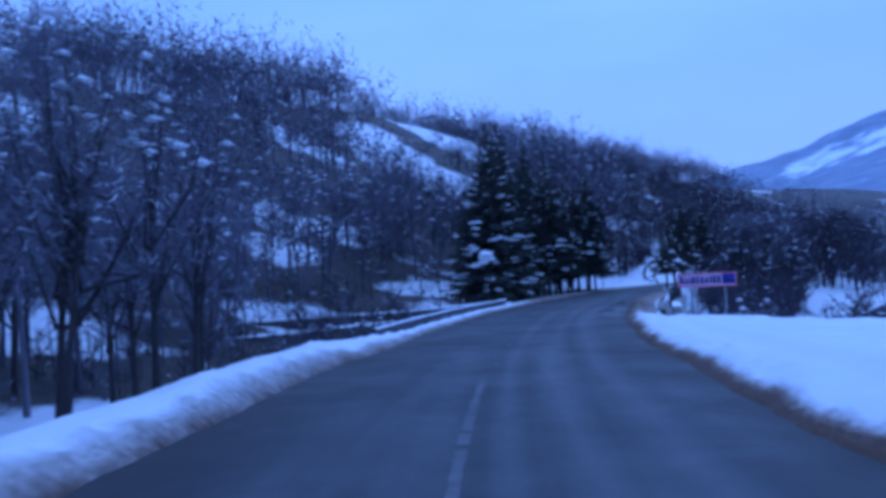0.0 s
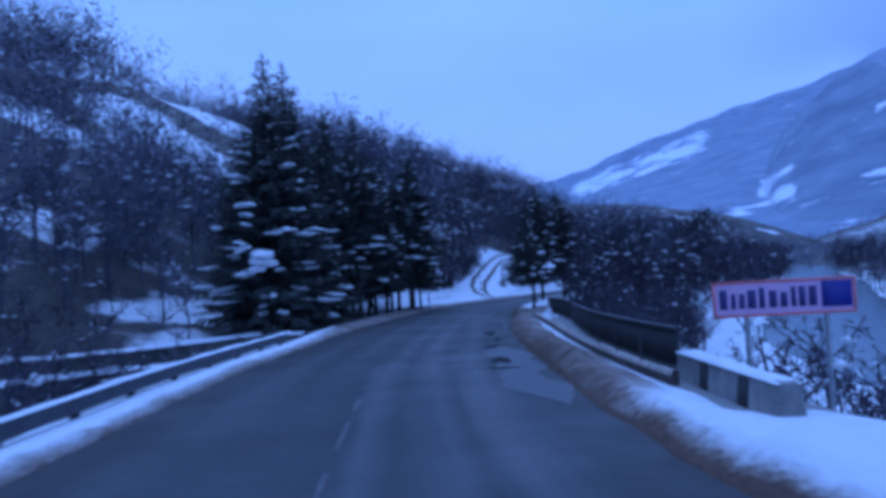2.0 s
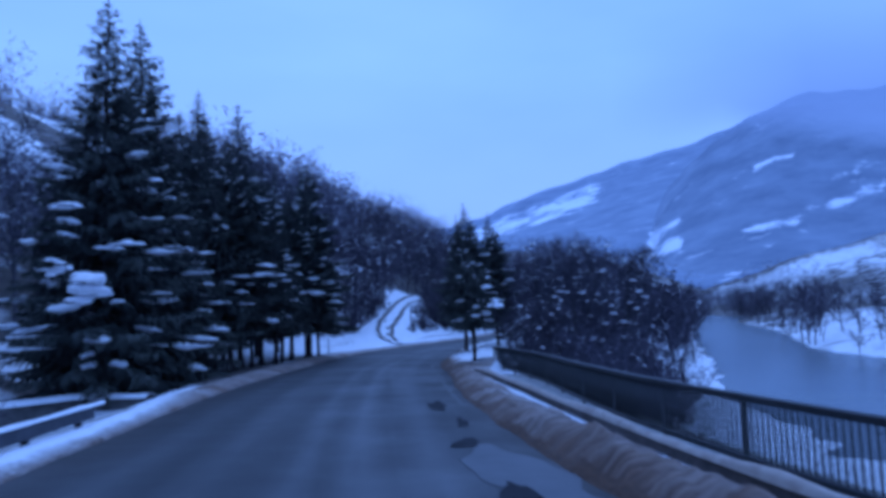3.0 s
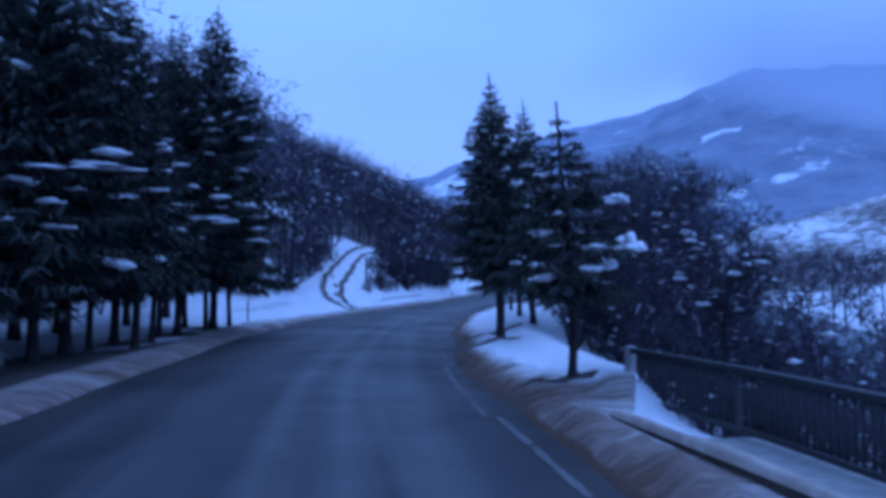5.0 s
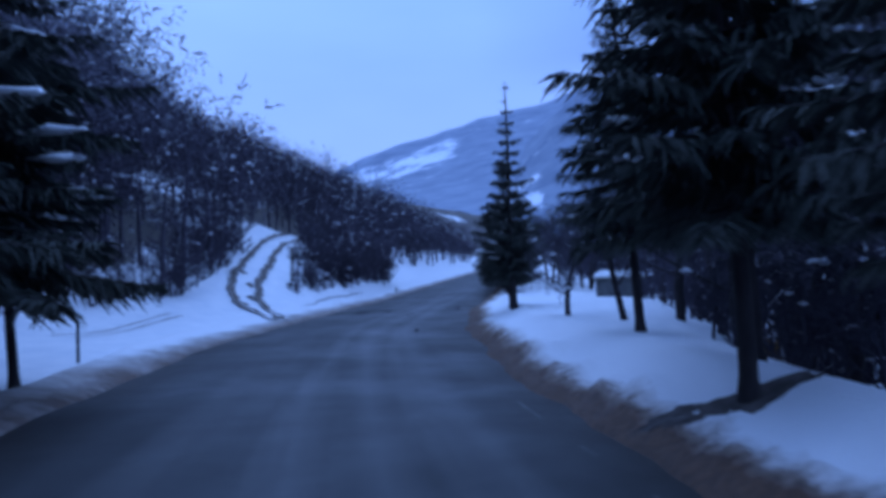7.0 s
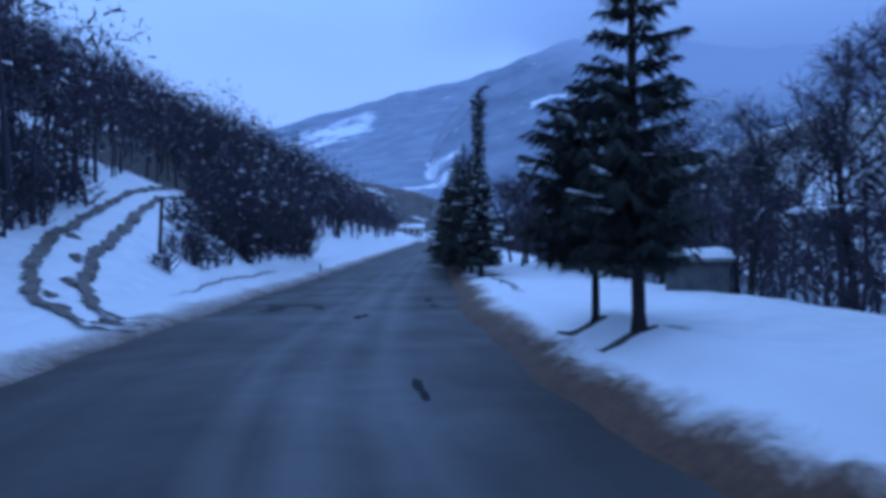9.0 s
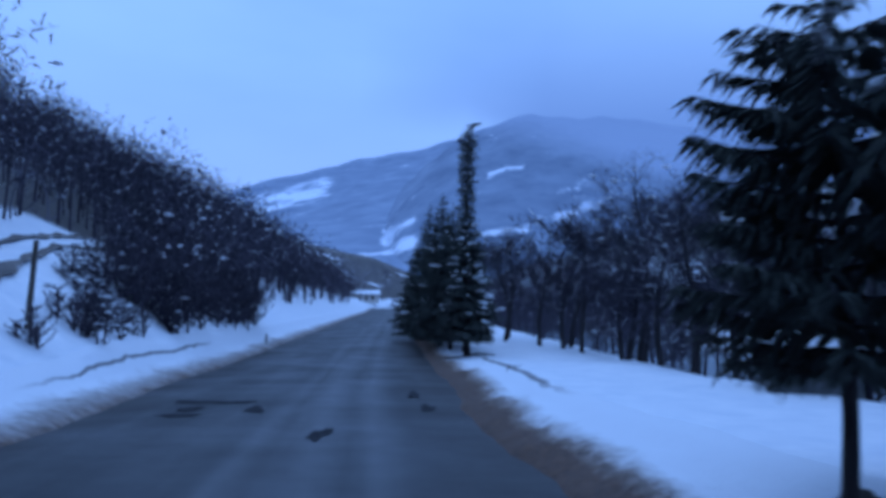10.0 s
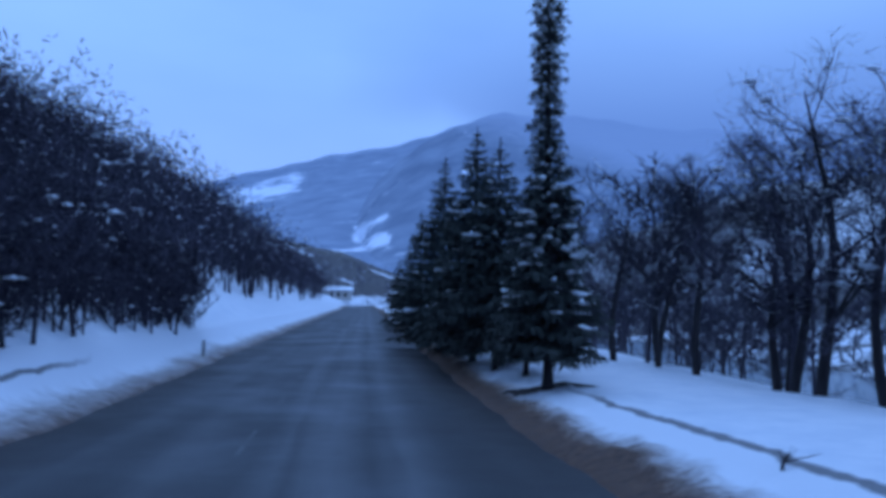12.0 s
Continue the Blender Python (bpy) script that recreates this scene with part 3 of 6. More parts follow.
def litter(xy, long, wide, turn, seed, label):
    """A melted ring of dark needles and earth round the foot of a tree, level with the snow's edge."""
    rng = np.random.default_rng(seed)
    n = 44
    a = np.arange(n) * 2 * np.pi / n
    r = np.clip(1 + 0.08 * np.sin(2 * a + seed) + 0.08 * np.sin(3 * a + 2 * seed) + rng.normal(0, 0.07, n), 0.6, 1.4)
    c, q = math.cos(radians(turn)), math.sin(radians(turn))
    v = []
    for k in (0.0, 0.3, 0.6, 0.85, 1.0):
        for ang, m in zip(a, r):
            u, w = long * math.cos(ang) * m * k, wide * math.sin(ang) * m * k
            x, y = xy[0] + u * q + w * c, xy[1] + u * c - w * q
            v.append((x, y, rest_z(x, y) + 0.022 - 0.03 * (k == 1.0)))
    f = [(j * n + i, j * n + (i + 1) % n, (j + 1) * n + (i + 1) % n, (j + 1) * n + i) for j in range(4) for i in range(n)]
    tagged(new("needle_litter", mesh_of("needle_litter", v, f, LITTER)), label, "needle litter", kind="stuff")



# ---- far country ----
def mountain_material(name, haze_glow):
    """Far slopes in the dusk: woods, with snowfields (the UV's x) and pale pasture; distance haze is put in as a blue
    glow.
    """
    m, n, l, b = material(name, 0.95)
    co = n.new("ShaderNodeTexCoord")
    uv = n.new("ShaderNodeUVMap")
    sep = n.new("ShaderNodeSeparateXYZ")
    l.new(uv.outputs["UV"], sep.inputs["Vector"])
    big = node(n, "ShaderNodeTexNoise", Scale=0.013, Detail=6.0, Roughness=0.68, Distortion=0.4)
    fine = node(n, "ShaderNodeTexNoise", Scale=0.022, Detail=6.0, Roughness=0.62)
    for t in (big, fine):
        l.new(co.outputs["Object"], t.inputs["Vector"])
    # bluish woods colours, carrying some of the distance haze
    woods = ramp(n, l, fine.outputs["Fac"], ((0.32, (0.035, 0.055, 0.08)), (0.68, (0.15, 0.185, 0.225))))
    add = node(n, "ShaderNodeMath")
    add.operation = "MULTIPLY_ADD"
    add.inputs[1].default_value = 0.62
    l.new(sep.outputs["X"], add.inputs[0])
    wide = node(n, "ShaderNodeMath")
    wide.operation = "MULTIPLY_ADD"
    wide.inputs[1].default_value, wide.inputs[2].default_value = 2.2, -0.86
    l.new(big.outputs["Fac"], wide.inputs[0])
    l.new(wide.outputs[0], add.inputs[2])
    add2 = node(n, "ShaderNodeMath")
    add2.operation = "MULTIPLY_ADD"
    add2.inputs[1].default_value = 0.60
    l.new(fine.outputs["Fac"], add2.inputs[0])
    l.new(add.outputs[0], add2.inputs[2])
    ragged = node(n, "ShaderNodeTexNoise", Scale=0.06, Detail=4.0, Roughness=0.6)
    l.new(co.outputs["Object"], ragged.inputs["Vector"])
    add3 = node(n, "ShaderNodeMath")
    add3.operation = "MULTIPLY_ADD"
    add3.inputs[1].default_value = 0.9
    l.new(ragged.outputs["Fac"], add3.inputs[0])
    l.new(add2.outputs[0], add3.inputs[2])
    field = node(n, "ShaderNodeMapRange")
    field.inputs["From Min"].default_value, field.inputs["From Max"].default_value = 1.30, 1.62
    l.new(add3.outputs[0], field.inputs["Value"])
    c = mixed(n, l, field.outputs["Result"], woods, (0.66, 0.69, 0.74))
    l.new(c, b.inputs["Base Color"])
    # blue emission stands in for the haze before the slopes
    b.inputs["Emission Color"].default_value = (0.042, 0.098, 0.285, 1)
    b.inputs["Emission Strength"].default_value = haze_glow
    return m


# the nearer shoulder gets less of the haze glow
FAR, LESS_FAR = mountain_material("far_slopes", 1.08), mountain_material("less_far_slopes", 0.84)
RIDGE_AZ = (-30, 0, 14, 20, 25, 30, 35, 38, 40, 45, 49, 54, 60, 70, 85, 110, 150, 200)
RIDGE_EL = (5, 5, 5.7, 6.6, 8.0, 9.6, 11.1, 11.6, 12.0, 13.6, 14.7, 14.4, 13.4, 12.4, 11.4, 9.5, 8, 8)
# Snowfields on the far slopes, as bearing and height angle: from, to, half height
FIELDS = [(25.0, 6.6, 29.6, 7.9, 0.62), (29.6, 8.0, 33.6, 9.3, 0.70), (36.0, 4.2, 40.2, 5.3, 0.36), (38.2, 5.4, 40.0, 5.7, 0.34), (38.3, 6.1, 40.3, 6.9, 0.26), (46.0, 10.5, 48.2, 11.0, 0.25), (45.0, 6.0, 48.5, 6.5, 0.3), (51, 7.4, 54, 8.2, 0.3)]


def mountain():
    az = np.concatenate([np.arange(-30, 15, 2.5), np.arange(15, 75, 0.3), np.arange(75, 200, 2.5)])
    r = np.concatenate([np.linspace(420, 1800, 46), [2000]])
    aa, rr = np.meshgrid(az, r, indexing="ij")
    top = np.interp(aa, RIDGE_AZ, RIDGE_EL) + 0.10 * np.sin(aa * 0.7) + 0.05 * np.sin(aa * 2.1 + 1)
    f = np.clip((rr - 420) / (1800 - 420), 0, 1)
    el = 1.0 + (top - 1.0) * (0.55 * f + 0.45 * f**0.5)
    x, y = 20 + rr * np.sin(np.radians(aa)), 70 + rr * np.cos(np.radians(aa))
    z = rr * np.tan(np.radians(el)) + 12 * f * (1 - f) * 4 * wave(x * 0.006, y * 0.006, 6) + 3 * f * wave(x * 0.03, y * 0.03, 2)
    seen = np.degrees(np.arctan2(z, rr))
    snowy = np.zeros(z.shape)
    for a0, e0, a1, e1, half in FIELDS:
        t = np.clip((aa - a0) / (a1 - a0), 0, 1)
        gap = np.hypot((aa - (a0 + t * (a1 - a0))) * 0.8, seen - (e0 + t * (e1 - e0))) / half
        snowy = np.maximum(snowy, np.clip(1.5 - gap, 0, 1))
    z = np.where(rr >= 2000, z - 260, z)
    v = np.stack([x, y, z], -1).reshape(-1, 3)
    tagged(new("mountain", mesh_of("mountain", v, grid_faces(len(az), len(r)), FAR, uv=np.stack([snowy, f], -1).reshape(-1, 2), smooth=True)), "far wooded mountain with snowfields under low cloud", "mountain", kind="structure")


def low_cloud():
    """Thin cloud lying across the top of the mountain: a see-through sheet with its own sky-blue glow."""
    m = bpy.data.materials.new("low_cloud")
    m.use_nodes = True
    n, l = m.node_tree.nodes, m.node_tree.links
    n.clear()
    uv = n.new("ShaderNodeUVMap")
    sep = n.new("ShaderNodeSeparateXYZ")
    l.new(uv.outputs["UV"], sep.inputs["Vector"])
    co = n.new("ShaderNodeTexCoord")
    noise1 = node(n, "ShaderNodeTexNoise", Scale=0.006, Detail=4.0, Roughness=0.55)
    l.new(co.outputs["Object"], noise1.inputs["Vector"])
    add = node(n, "ShaderNodeMath")
    add.operation = "MULTIPLY_ADD"
    add.inputs[1].default_value = 0.55
    l.new(noise1.outputs["Fac"], add.inputs[0])
    l.new(sep.outputs["X"], add.inputs[2])
    fade = node(n, "ShaderNodeMapRange")
    fade.interpolation_type = "SMOOTHSTEP"
    fade.inputs["From Min"].default_value, fade.inputs["From Max"].default_value = 0.45, 1.25
    l.new(add.outputs[0], fade.inputs["Value"])
    edge = node(n, "ShaderNodeMath")
    edge.operation = "MULTIPLY"
    l.new(fade.outputs["Result"], edge.inputs[0])
    l.new(sep.outputs["Y"], edge.inputs[1])
    glow = node(n, "ShaderNodeEmission", Strength=1.0)
    glow.inputs["Color"].default_value = (0.130, 0.285, 0.76, 1)
    clear_, mix, out = n.new("ShaderNodeBsdfTransparent"), n.new("ShaderNodeMixShader"), n.new("ShaderNodeOutputMaterial")
    l.new(edge.outputs[0], mix.inputs["Fac"])
    l.new(clear_.outputs[0], mix.inputs[1])
    l.new(glow.outputs[0], mix.inputs[2])
    l.new(mix.outputs[0], out.inputs["Surface"])
    az, el = np.arange(22, 120, 1.0), np.linspace(7.5, 25, 30)
    aa, ee = np.meshgrid(az, el, indexing="ij")
    x, y, z = 20 + 640 * np.sin(np.radians(aa)), 70 + 640 * np.cos(np.radians(aa)), 640 * np.tan(np.radians(ee))
    low = np.interp(aa, (22, 44, 50, 58, 70, 120), (12.8, 12.9, 11.2, 8.6, 7.2, 7.2))
    thick = np.clip((ee - low) / 3.4, 0, 1) ** 0.8
    rim = np.clip((24 - ee) / 11, 0, 1) * np.clip((aa - 36) / 14, 0, 1) * 0.94
    tagged(new("low_cloud", mesh_of("low_cloud", np.stack([x, y, z], -1).reshape(-1, 3), grid_faces(len(az), len(el)), m, uv=np.stack([thick, rim], -1).reshape(-1, 2), smooth=True)), "thin grey-blue cloud hanging across the mountain top", "cloud", kind="structure")


def valley_side():
    """The opposite valley slope beyond the river, snow with scrub."""
    az = np.concatenate([np.arange(20, 100, 1.2), np.arange(100, 190, 4.0)])
    r = np.array([95, 110, 130, 155, 185, 220, 260, 305, 355, 410, 440])
    aa, rr = np.meshgrid(az, r, indexing="ij")
    lift = np.interp(aa, (20, 34, 38, 46, 52, 60, 66, 71, 90, 190), (-1.2, -0.6, 1.2, 3.4, 5.2, 7.6, 9.4, 10.0, 10.4, 9.0))
    f = np.clip((rr - 95) / (410 - 95), 0, 1)
    x, y = 26 + rr * np.sin(np.radians(aa)), 72 + rr * np.cos(np.radians(aa))
    z = -3 + rr * np.tan(np.radians(lift * f**0.6)) + 2.5 * f * wave(x * 0.05, y * 0.05, 8)
    z = np.where(rr >= 440, z - 30, z)
    v = np.stack([x, y, z], -1).reshape(-1, 3)
    tagged(new("valley_slope", mesh_of("valley_slope", v, grid_faces(len(az), len(r)), LAND, uv=np.stack([np.interp(aa, (20, 40, 48), (1.0, 0.90, 0.72)) + 0.40 * wave(x * 0.045, y * 0.045, 4), x * 0], -1).reshape(-1, 2), smooth=True)), "snowy slope across the river with scrub and trees", "hillside", kind="structure")


def shoulder():
    """The nearer shoulder of the mountain, whose steep flank folds in front of the far slope."""
    az = np.arange(37.5, 74, 0.3)
    f = np.concatenate([np.linspace(0, 1, 26), [1.12]])
    aa, ff = np.meshgrid(az, f, indexing="ij")
    crest = np.interp(aa, (37.5, 38.5, 39.5, 41, 42.6, 45, 47.5, 49.5, 54, 62, 74), (4.5, 7.6, 9.5, 10.9, 12.2, 13.4, 14.3, 14.2, 13.5, 12.6, 11.8)) + 0.06 * np.sin(aa * 3.1)
    rr = 470 + 520 * ff
    el = 1.0 + (crest - 1.0) * (0.6 * ff + 0.4 * ff**0.5)
    x, y = 20 + rr * np.sin(np.radians(aa)), 70 + rr * np.cos(np.radians(aa))
    z = rr * np.tan(np.radians(el)) + 9 * ff * (1 - ff) * 4 * wave(x * 0.009, y * 0.009, 9)
    z = np.where(ff > 1, z - 90, z)
    seen = np.degrees(np.arctan2(z, rr))
    snowy = np.zeros(z.shape)
    for a0, e0, a1, e1, half in FIELDS[2:]:
        t = np.clip((aa - a0) / (a1 - a0), 0, 1)
        snowy = np.maximum(snowy, np.clip(1.5 - np.hypot((aa - (a0 + t * (a1 - a0))) * 0.8, seen - (e0 + t * (e1 - e0))) / half, 0, 1))
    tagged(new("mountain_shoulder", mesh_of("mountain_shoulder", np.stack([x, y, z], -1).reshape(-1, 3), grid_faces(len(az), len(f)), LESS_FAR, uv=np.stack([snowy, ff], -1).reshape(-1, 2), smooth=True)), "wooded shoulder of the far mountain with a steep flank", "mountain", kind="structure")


mountain()
shoulder()
low_cloud()
valley_side()


# ---- conifers ----
def fir(name, xy, height, radius, clear, seed, label, group="", lean=(0, 0), snow=0.3, taper=0.85, droop=0.35, bent=0.0, least=0.05, gap=1.0, rich=1.0, thin=1.0, skirt=1.0, heavy=1.0):
    """A fir: a tapered trunk, whorls of drooping boughs set with needle sprays, and snow lying on the boughs."""
    rng = np.random.default_rng(seed)
    x, y = xy
    z0 = rest_z(x, y)
    tree = thing(name, (x, y, z0 - 0.05), label, "conifer", group)
    hs = np.concatenate([np.linspace(0, 0.92, 22), np.linspace(0.935, 1, 9)])
    wob = np.stack([lean[0] * hs**1.5 + 0.04 * np.sin(hs * 7 + seed), lean[1] * hs**1.5 + 0.04 * np.cos(hs * 5 + seed), hs * height], 1)
    if bent:
        turn = np.radians(112) * np.clip((hs - 0.93) / 0.07, 0, 1)
        ring = height * 0.07 / np.radians(112) * bent
        wob[:, 0] += 0.8 * ring * (1 - np.cos(turn))
        wob[:, 1] -= 0.6 * ring * (1 - np.cos(turn))
        wob[:, 2] = np.where(hs > 0.93, 0.93 * height + ring * np.sin(turn), wob[:, 2])
    r0 = 0.0085 * height + 0.02
    rad = r0 * (1 - hs) ** 0.8 + 0.012
    rad[0] *= 1.35
    part("trunk", mesh_of("trunk", *tube(wob, rad, 9), BARK, smooth=True), tree)
    crown, white = Pile(), Pile()
    z = clear
    while z < height * 0.985:
        u = (z - clear) / (height - clear)
        reach = radius * max(least, (1 - u) ** taper) * (0.75 + 0.25 * min(1, u * 7 + 0.4)) * min(1.0, skirt + 1.3 * u)
        if bent:
            reach *= min(1.0, 0.22 + 7 * (1 - u))
        axis = np.array([np.interp(z / height, hs, wob[:, i]) for i in range(3)])
        count = int(rng.integers(5, 8)) if u < 0.9 else 4
        for az in rng.uniform(0, 6.28) + np.arange(count) * 6.283 / count + rng.normal(0, 0.25, count):
            length = reach * rng.uniform(0.62, 1.12)
            if length < 0.08:
                continue
            rise = 0.30 - 0.75 * (1 - u) * droop / 0.35 + rng.normal(0, 0.10)
            t = np.linspace(0, 1, 6)
            out = np.stack([np.cos(az) * t, np.sin(az) * t, rise * t * 0.55 + (0.18 - droop * 0.3) * t**2.5], 1) * length
            line = axis + out
            v, f = tube(line, np.linspace(0.012 + 0.012 * length, 0.004, 6), 3, cap=False)
            crown.add(v, f, 1)
            steps = max(6, int(rich * length / 0.032))
            tt = rng.uniform(0.12, 1.0, steps * 2)
            p = np.stack([np.interp(tt, t, line[:, i]) for i in range(3)], 1)
            sgn = np.where(np.arange(len(tt)) % 2, 1.0, -1.0)
            spread = az + sgn * rng.uniform(0.45, 1.15, len(tt))
            ln = (0.13 + 0.25 * length * (1 - 0.75 * tt)) * rng.uniform(0.6, 1.15, len(tt)) * min(1, 0.45 + length)
            dirs = np.stack([np.cos(spread), np.sin(spread), rng.uniform(-0.75, 0.05, len(tt))], 1)
            side = np.stack([-np.sin(spread), np.cos(spread), rng.normal(0, 0.6, len(tt))], 1)
            side /= np.linalg.norm(side, axis=1, keepdims=True)
            wd = thin * (0.010 + 0.062 * ln)[:, None]
            mid = p + dirs * (ln * 0.45)[:, None]
            tip = p + dirs * ln[:, None] + np.array([0, 0, -0.25]) * ln[:, None]
            verts = np.stack([p, mid + side * wd, tip, mid - side * wd], 1).reshape(-1, 3)
            crown.add(verts, np.arange(len(verts)).reshape(-1, 4), 0)
            if rng.random() < snow and length > 0.3 and u > 0.06:
                a = rng.uniform(0.35, 0.6)
                b = min(1.03, a + rng.uniform(0.3, 0.6))
                q = np.linspace(a, b, 5)
                mid_line = np.stack([np.interp(q, t, line[:, i]) for i in range(3)], 1) + [0, 0, 0.035]
                wide = heavy * (0.03 + 0.10 * length) * rng.uniform(0.3, 1.3) * np.array([0.25, 0.8, 1.0, 0.75, 0.2]) * rng.uniform(0.6, 1.3, 5)
                wide = np.clip(wide, 0.02, 0.30 * heavy)
                v, f = tube(mid_line, wide, 6)
                v[:, 2] = np.repeat(mid_line[:, 2], 6).tolist() + [mid_line[-1, 2], mid_line[0, 2]] + (v[:, 2] - np.array(np.repeat(mid_line[:, 2], 6).tolist() + [mid_line[-1, 2], mid_line[0, 2]])) * 0.34
                v += rng.normal(0, 0.02, v.shape)
                white.add(v, f)
        z += gap * (0.7 + 0.8 * u if gap > 1 else 1.0) * rng.uniform(0.17, 0.30) * (0.75 + 0.035 * height) * (1.0 - 0.35 * u)
    part("crown", crown.mesh("crown", [NEEDLE, BARK]), tree, "dark green drooping boughs")
    if white.v:
        part("snow", white.mesh("snow", PAD, smooth=True), tree, "pads of snow lying on the boughs")["kind"] = "stuff"
    return tree


ROW = "conifers along the road"


def laden(tree, at, size, seed):
    """A large sagging cushion of snow that weighs down several boughs of a tree."""
    rng = np.random.default_rng(seed)
    pile = Pile()
    bm = bmesh.new()
    bmesh.ops.create_icosphere(bm, subdivisions=2, radius=1.0)
    ball = np.array([v.co[:] for v in bm.verts])
    faces = np.array([[v.index for v in f.verts] for f in bm.faces])
    bm.free()
    for lump in range(9):
        k = rng.uniform(-3.2, 3.2, (3, 3))
        bump = 1 + 0.24 * np.sin(ball @ k[0] + lump) + 0.20 * np.sin(ball @ k[1] * 1.8) + 0.14 * np.sin(ball @ k[2] * 3.1)
        own = rng.uniform(0.22, 0.52, 3) * np.array([1.15, 1.0, 0.8])
        hub = rng.normal(0, 0.42, 3) * np.array([1.1, 0.8, 0.8])
        hub[2] -= 0.45 * hub[0] ** 2
        c = (ball * bump[:, None] * own + hub) * np.array(size)
        c[:, 2] = np.where(ball[:, 2] < 0, hub[2] * size[2] + (c[:, 2] - hub[2] * size[2]) * 0.55, c[:, 2])
        pile.add(c, faces)
    me = pile.mesh("snow", [])
    me.materials.append(PAD)
    me.polygons.foreach_set("use_smooth", np.ones(len(me.polygons), bool))
    part("snow", me, tree, "large cushion of snow on the boughs").location = Vector(at) - tree.location


# Large cushions of snow on some of the firs: place and half sizes
LADEN = {
    0: [((2.75, 49.75, 2.95), (0.78, 0.45, 0.52)), ((1.9, 50.3, 3.5), (0.30, 0.25, 0.28)), ((3.7, 49.9, 4.1), (0.55, 0.3, 0.14)), ((2.4, 50.2, 5.2), (0.5, 0.3, 0.16))],
    1: [((5.1, 52.9, 4.3), (0.55, 0.3, 0.13)), ((4.2, 53.0, 6.2), (0.45, 0.3, 0.14))],
    3: [((8.6, 57.0, 3.7), (0.75, 0.3, 0.12))],
    5: [((11.6, 62.0, 3.2), (0.6, 0.25, 0.11))],
}
LEFT_FIRS = [
    ((3.1, 52.4), 12.6, 3.4, 0.5, .46), ((4.1, 55.4), 13.0, 3.5, 0.5, .42), ((5.6, 58.5), 10.5, 3.1, 1.6, .3), ((7.6, 59.2), 9.6, 2.9, 1.8, .3),
    ((9.3, 62.3), 9.2, 2.5, 1.7, .3), ((11.0, 64.2), 8.6, 2.4, 1.7, .35), ((12.3, 66.3), 10.2, 2.9, 1.75, .4), ((7.0, 64.0), 12.0, 3.0, 1.8, .3), ((10.0, 68.5), 10.0, 2.4, 1.6, .3), ((8.2, 60.8), 11.5, 2.6, 1.6, .35), ((6.6, 61.4), 12.2, 2.8, 1.7, .3), ((11.6, 71.5), 11.0, 1.7, 1.8, .25), ((5.0, 56.6), 9.0, 2.7, 1.5, .3),
    ((2.0, 54.2), 8.6, 2.8, 1.0, .3), ((3.6, 58.4), 8.8, 2.6, 1.4, .25), ((5.2, 61.2), 8.4, 2.2, 1.5, .2), ((6.9, 58.0), 7.6, 2.2, 1.4, .2), ((9.6, 60.4), 7.4, 1.8, 1.7, .25), ((10.4, 63.4), 5.6, 1.3, 1.7, .2), ((11.9, 65.3), 6.0, 1.3, 1.8, .2), ((12.95, 67.1), 5.4, 1.2, 1.7, .3), ((11.6, 67.0), 6.4, 1.5, 1.6, .2), ((8.7, 61.0), 5.8, 1.4, 1.6, .2), ((10.1, 61.7), 5.4, 1.3, 1.7, .2), ((8.0, 65.6), 8.2, 2.0, 1.5, .2),
]
for i, (xy, h, r, clear, snow) in enumerate(LEFT_FIRS):
    tree = fir("fir_tree", xy, h, r, clear, 20 + i, "tall dark fir with snow-laden drooping boughs beside the road", ROW, snow=snow * 0.72, taper=0.82, rich=1.05 if i in (3, 4, 5, 6) else 0.30 if i > 6 else 0.5, thin=0.6 if i in (3, 4, 5, 6) else 1.0, heavy=1.2)
    for at, size in LADEN.get(i, ()):
        laden(tree, at, size, 7 * i + len(tree.children))
RIGHT_FIRS = [
    ((14.4, 50.45), 3.9, 1.2, 1.25, .28, 0.95), ((16.5, 56.0), 5.7, 1.35, 1.3, .35, 1.05), ((18.1, 58.8), 6.8, 1.9, 1.8, .25, 0.95), ((19.9, 60.0), 6.4, 1.8, 1.7, .25, 1.0), ((21.5, 63.2), 5.8, 1.7, 1.6, .25, 1.0),
]
for i, (xy, h, r, clear, snow, taper) in enumerate(RIGHT_FIRS):
    tree = fir("fir_tree", xy, h, r, clear, 50 + i, "slender dark fir on a bare trunk standing in snow", ROW, snow=snow * 0.8, taper=taper, rich=1.25, thin=0.65, lean=(-0.22, 0.14), skirt=0.8)
    if i == 0:
        laden(tree, (15.0, 50.05, 2.1), (0.34, 0.26, 0.30), 5)
        laden(tree, (14.7, 49.8, 2.75), (0.2, 0.16, 0.12), 6)
fir("fir_tree", (27.07, 73.83), 3.75, 1.55, 1.0, 58, "short broad dark fir on a bare trunk standing in snow", ROW, snow=.10, taper=0.5, droop=0.2, gap=1.05, rich=1.7, thin=0.55, skirt=0.62)
fir("fir_tree", (26.0, 72.26), 6.7, 1.2, 0.95, 59, "dark fir with sparse level boughs on a bare trunk in snow", ROW, snow=.10, taper=1.05, droop=0.18, gap=1.5, rich=1.7, thin=0.55, least=0.09, skirt=0.66)
fir("bent_fir_tree", (39.9, 90.7), 8.25, 1.35, 0.8, 71, "thin dark fir with a bent, curling tip", ROW, snow=.5, taper=1.7, bent=1.35, least=0.25, gap=0.55)
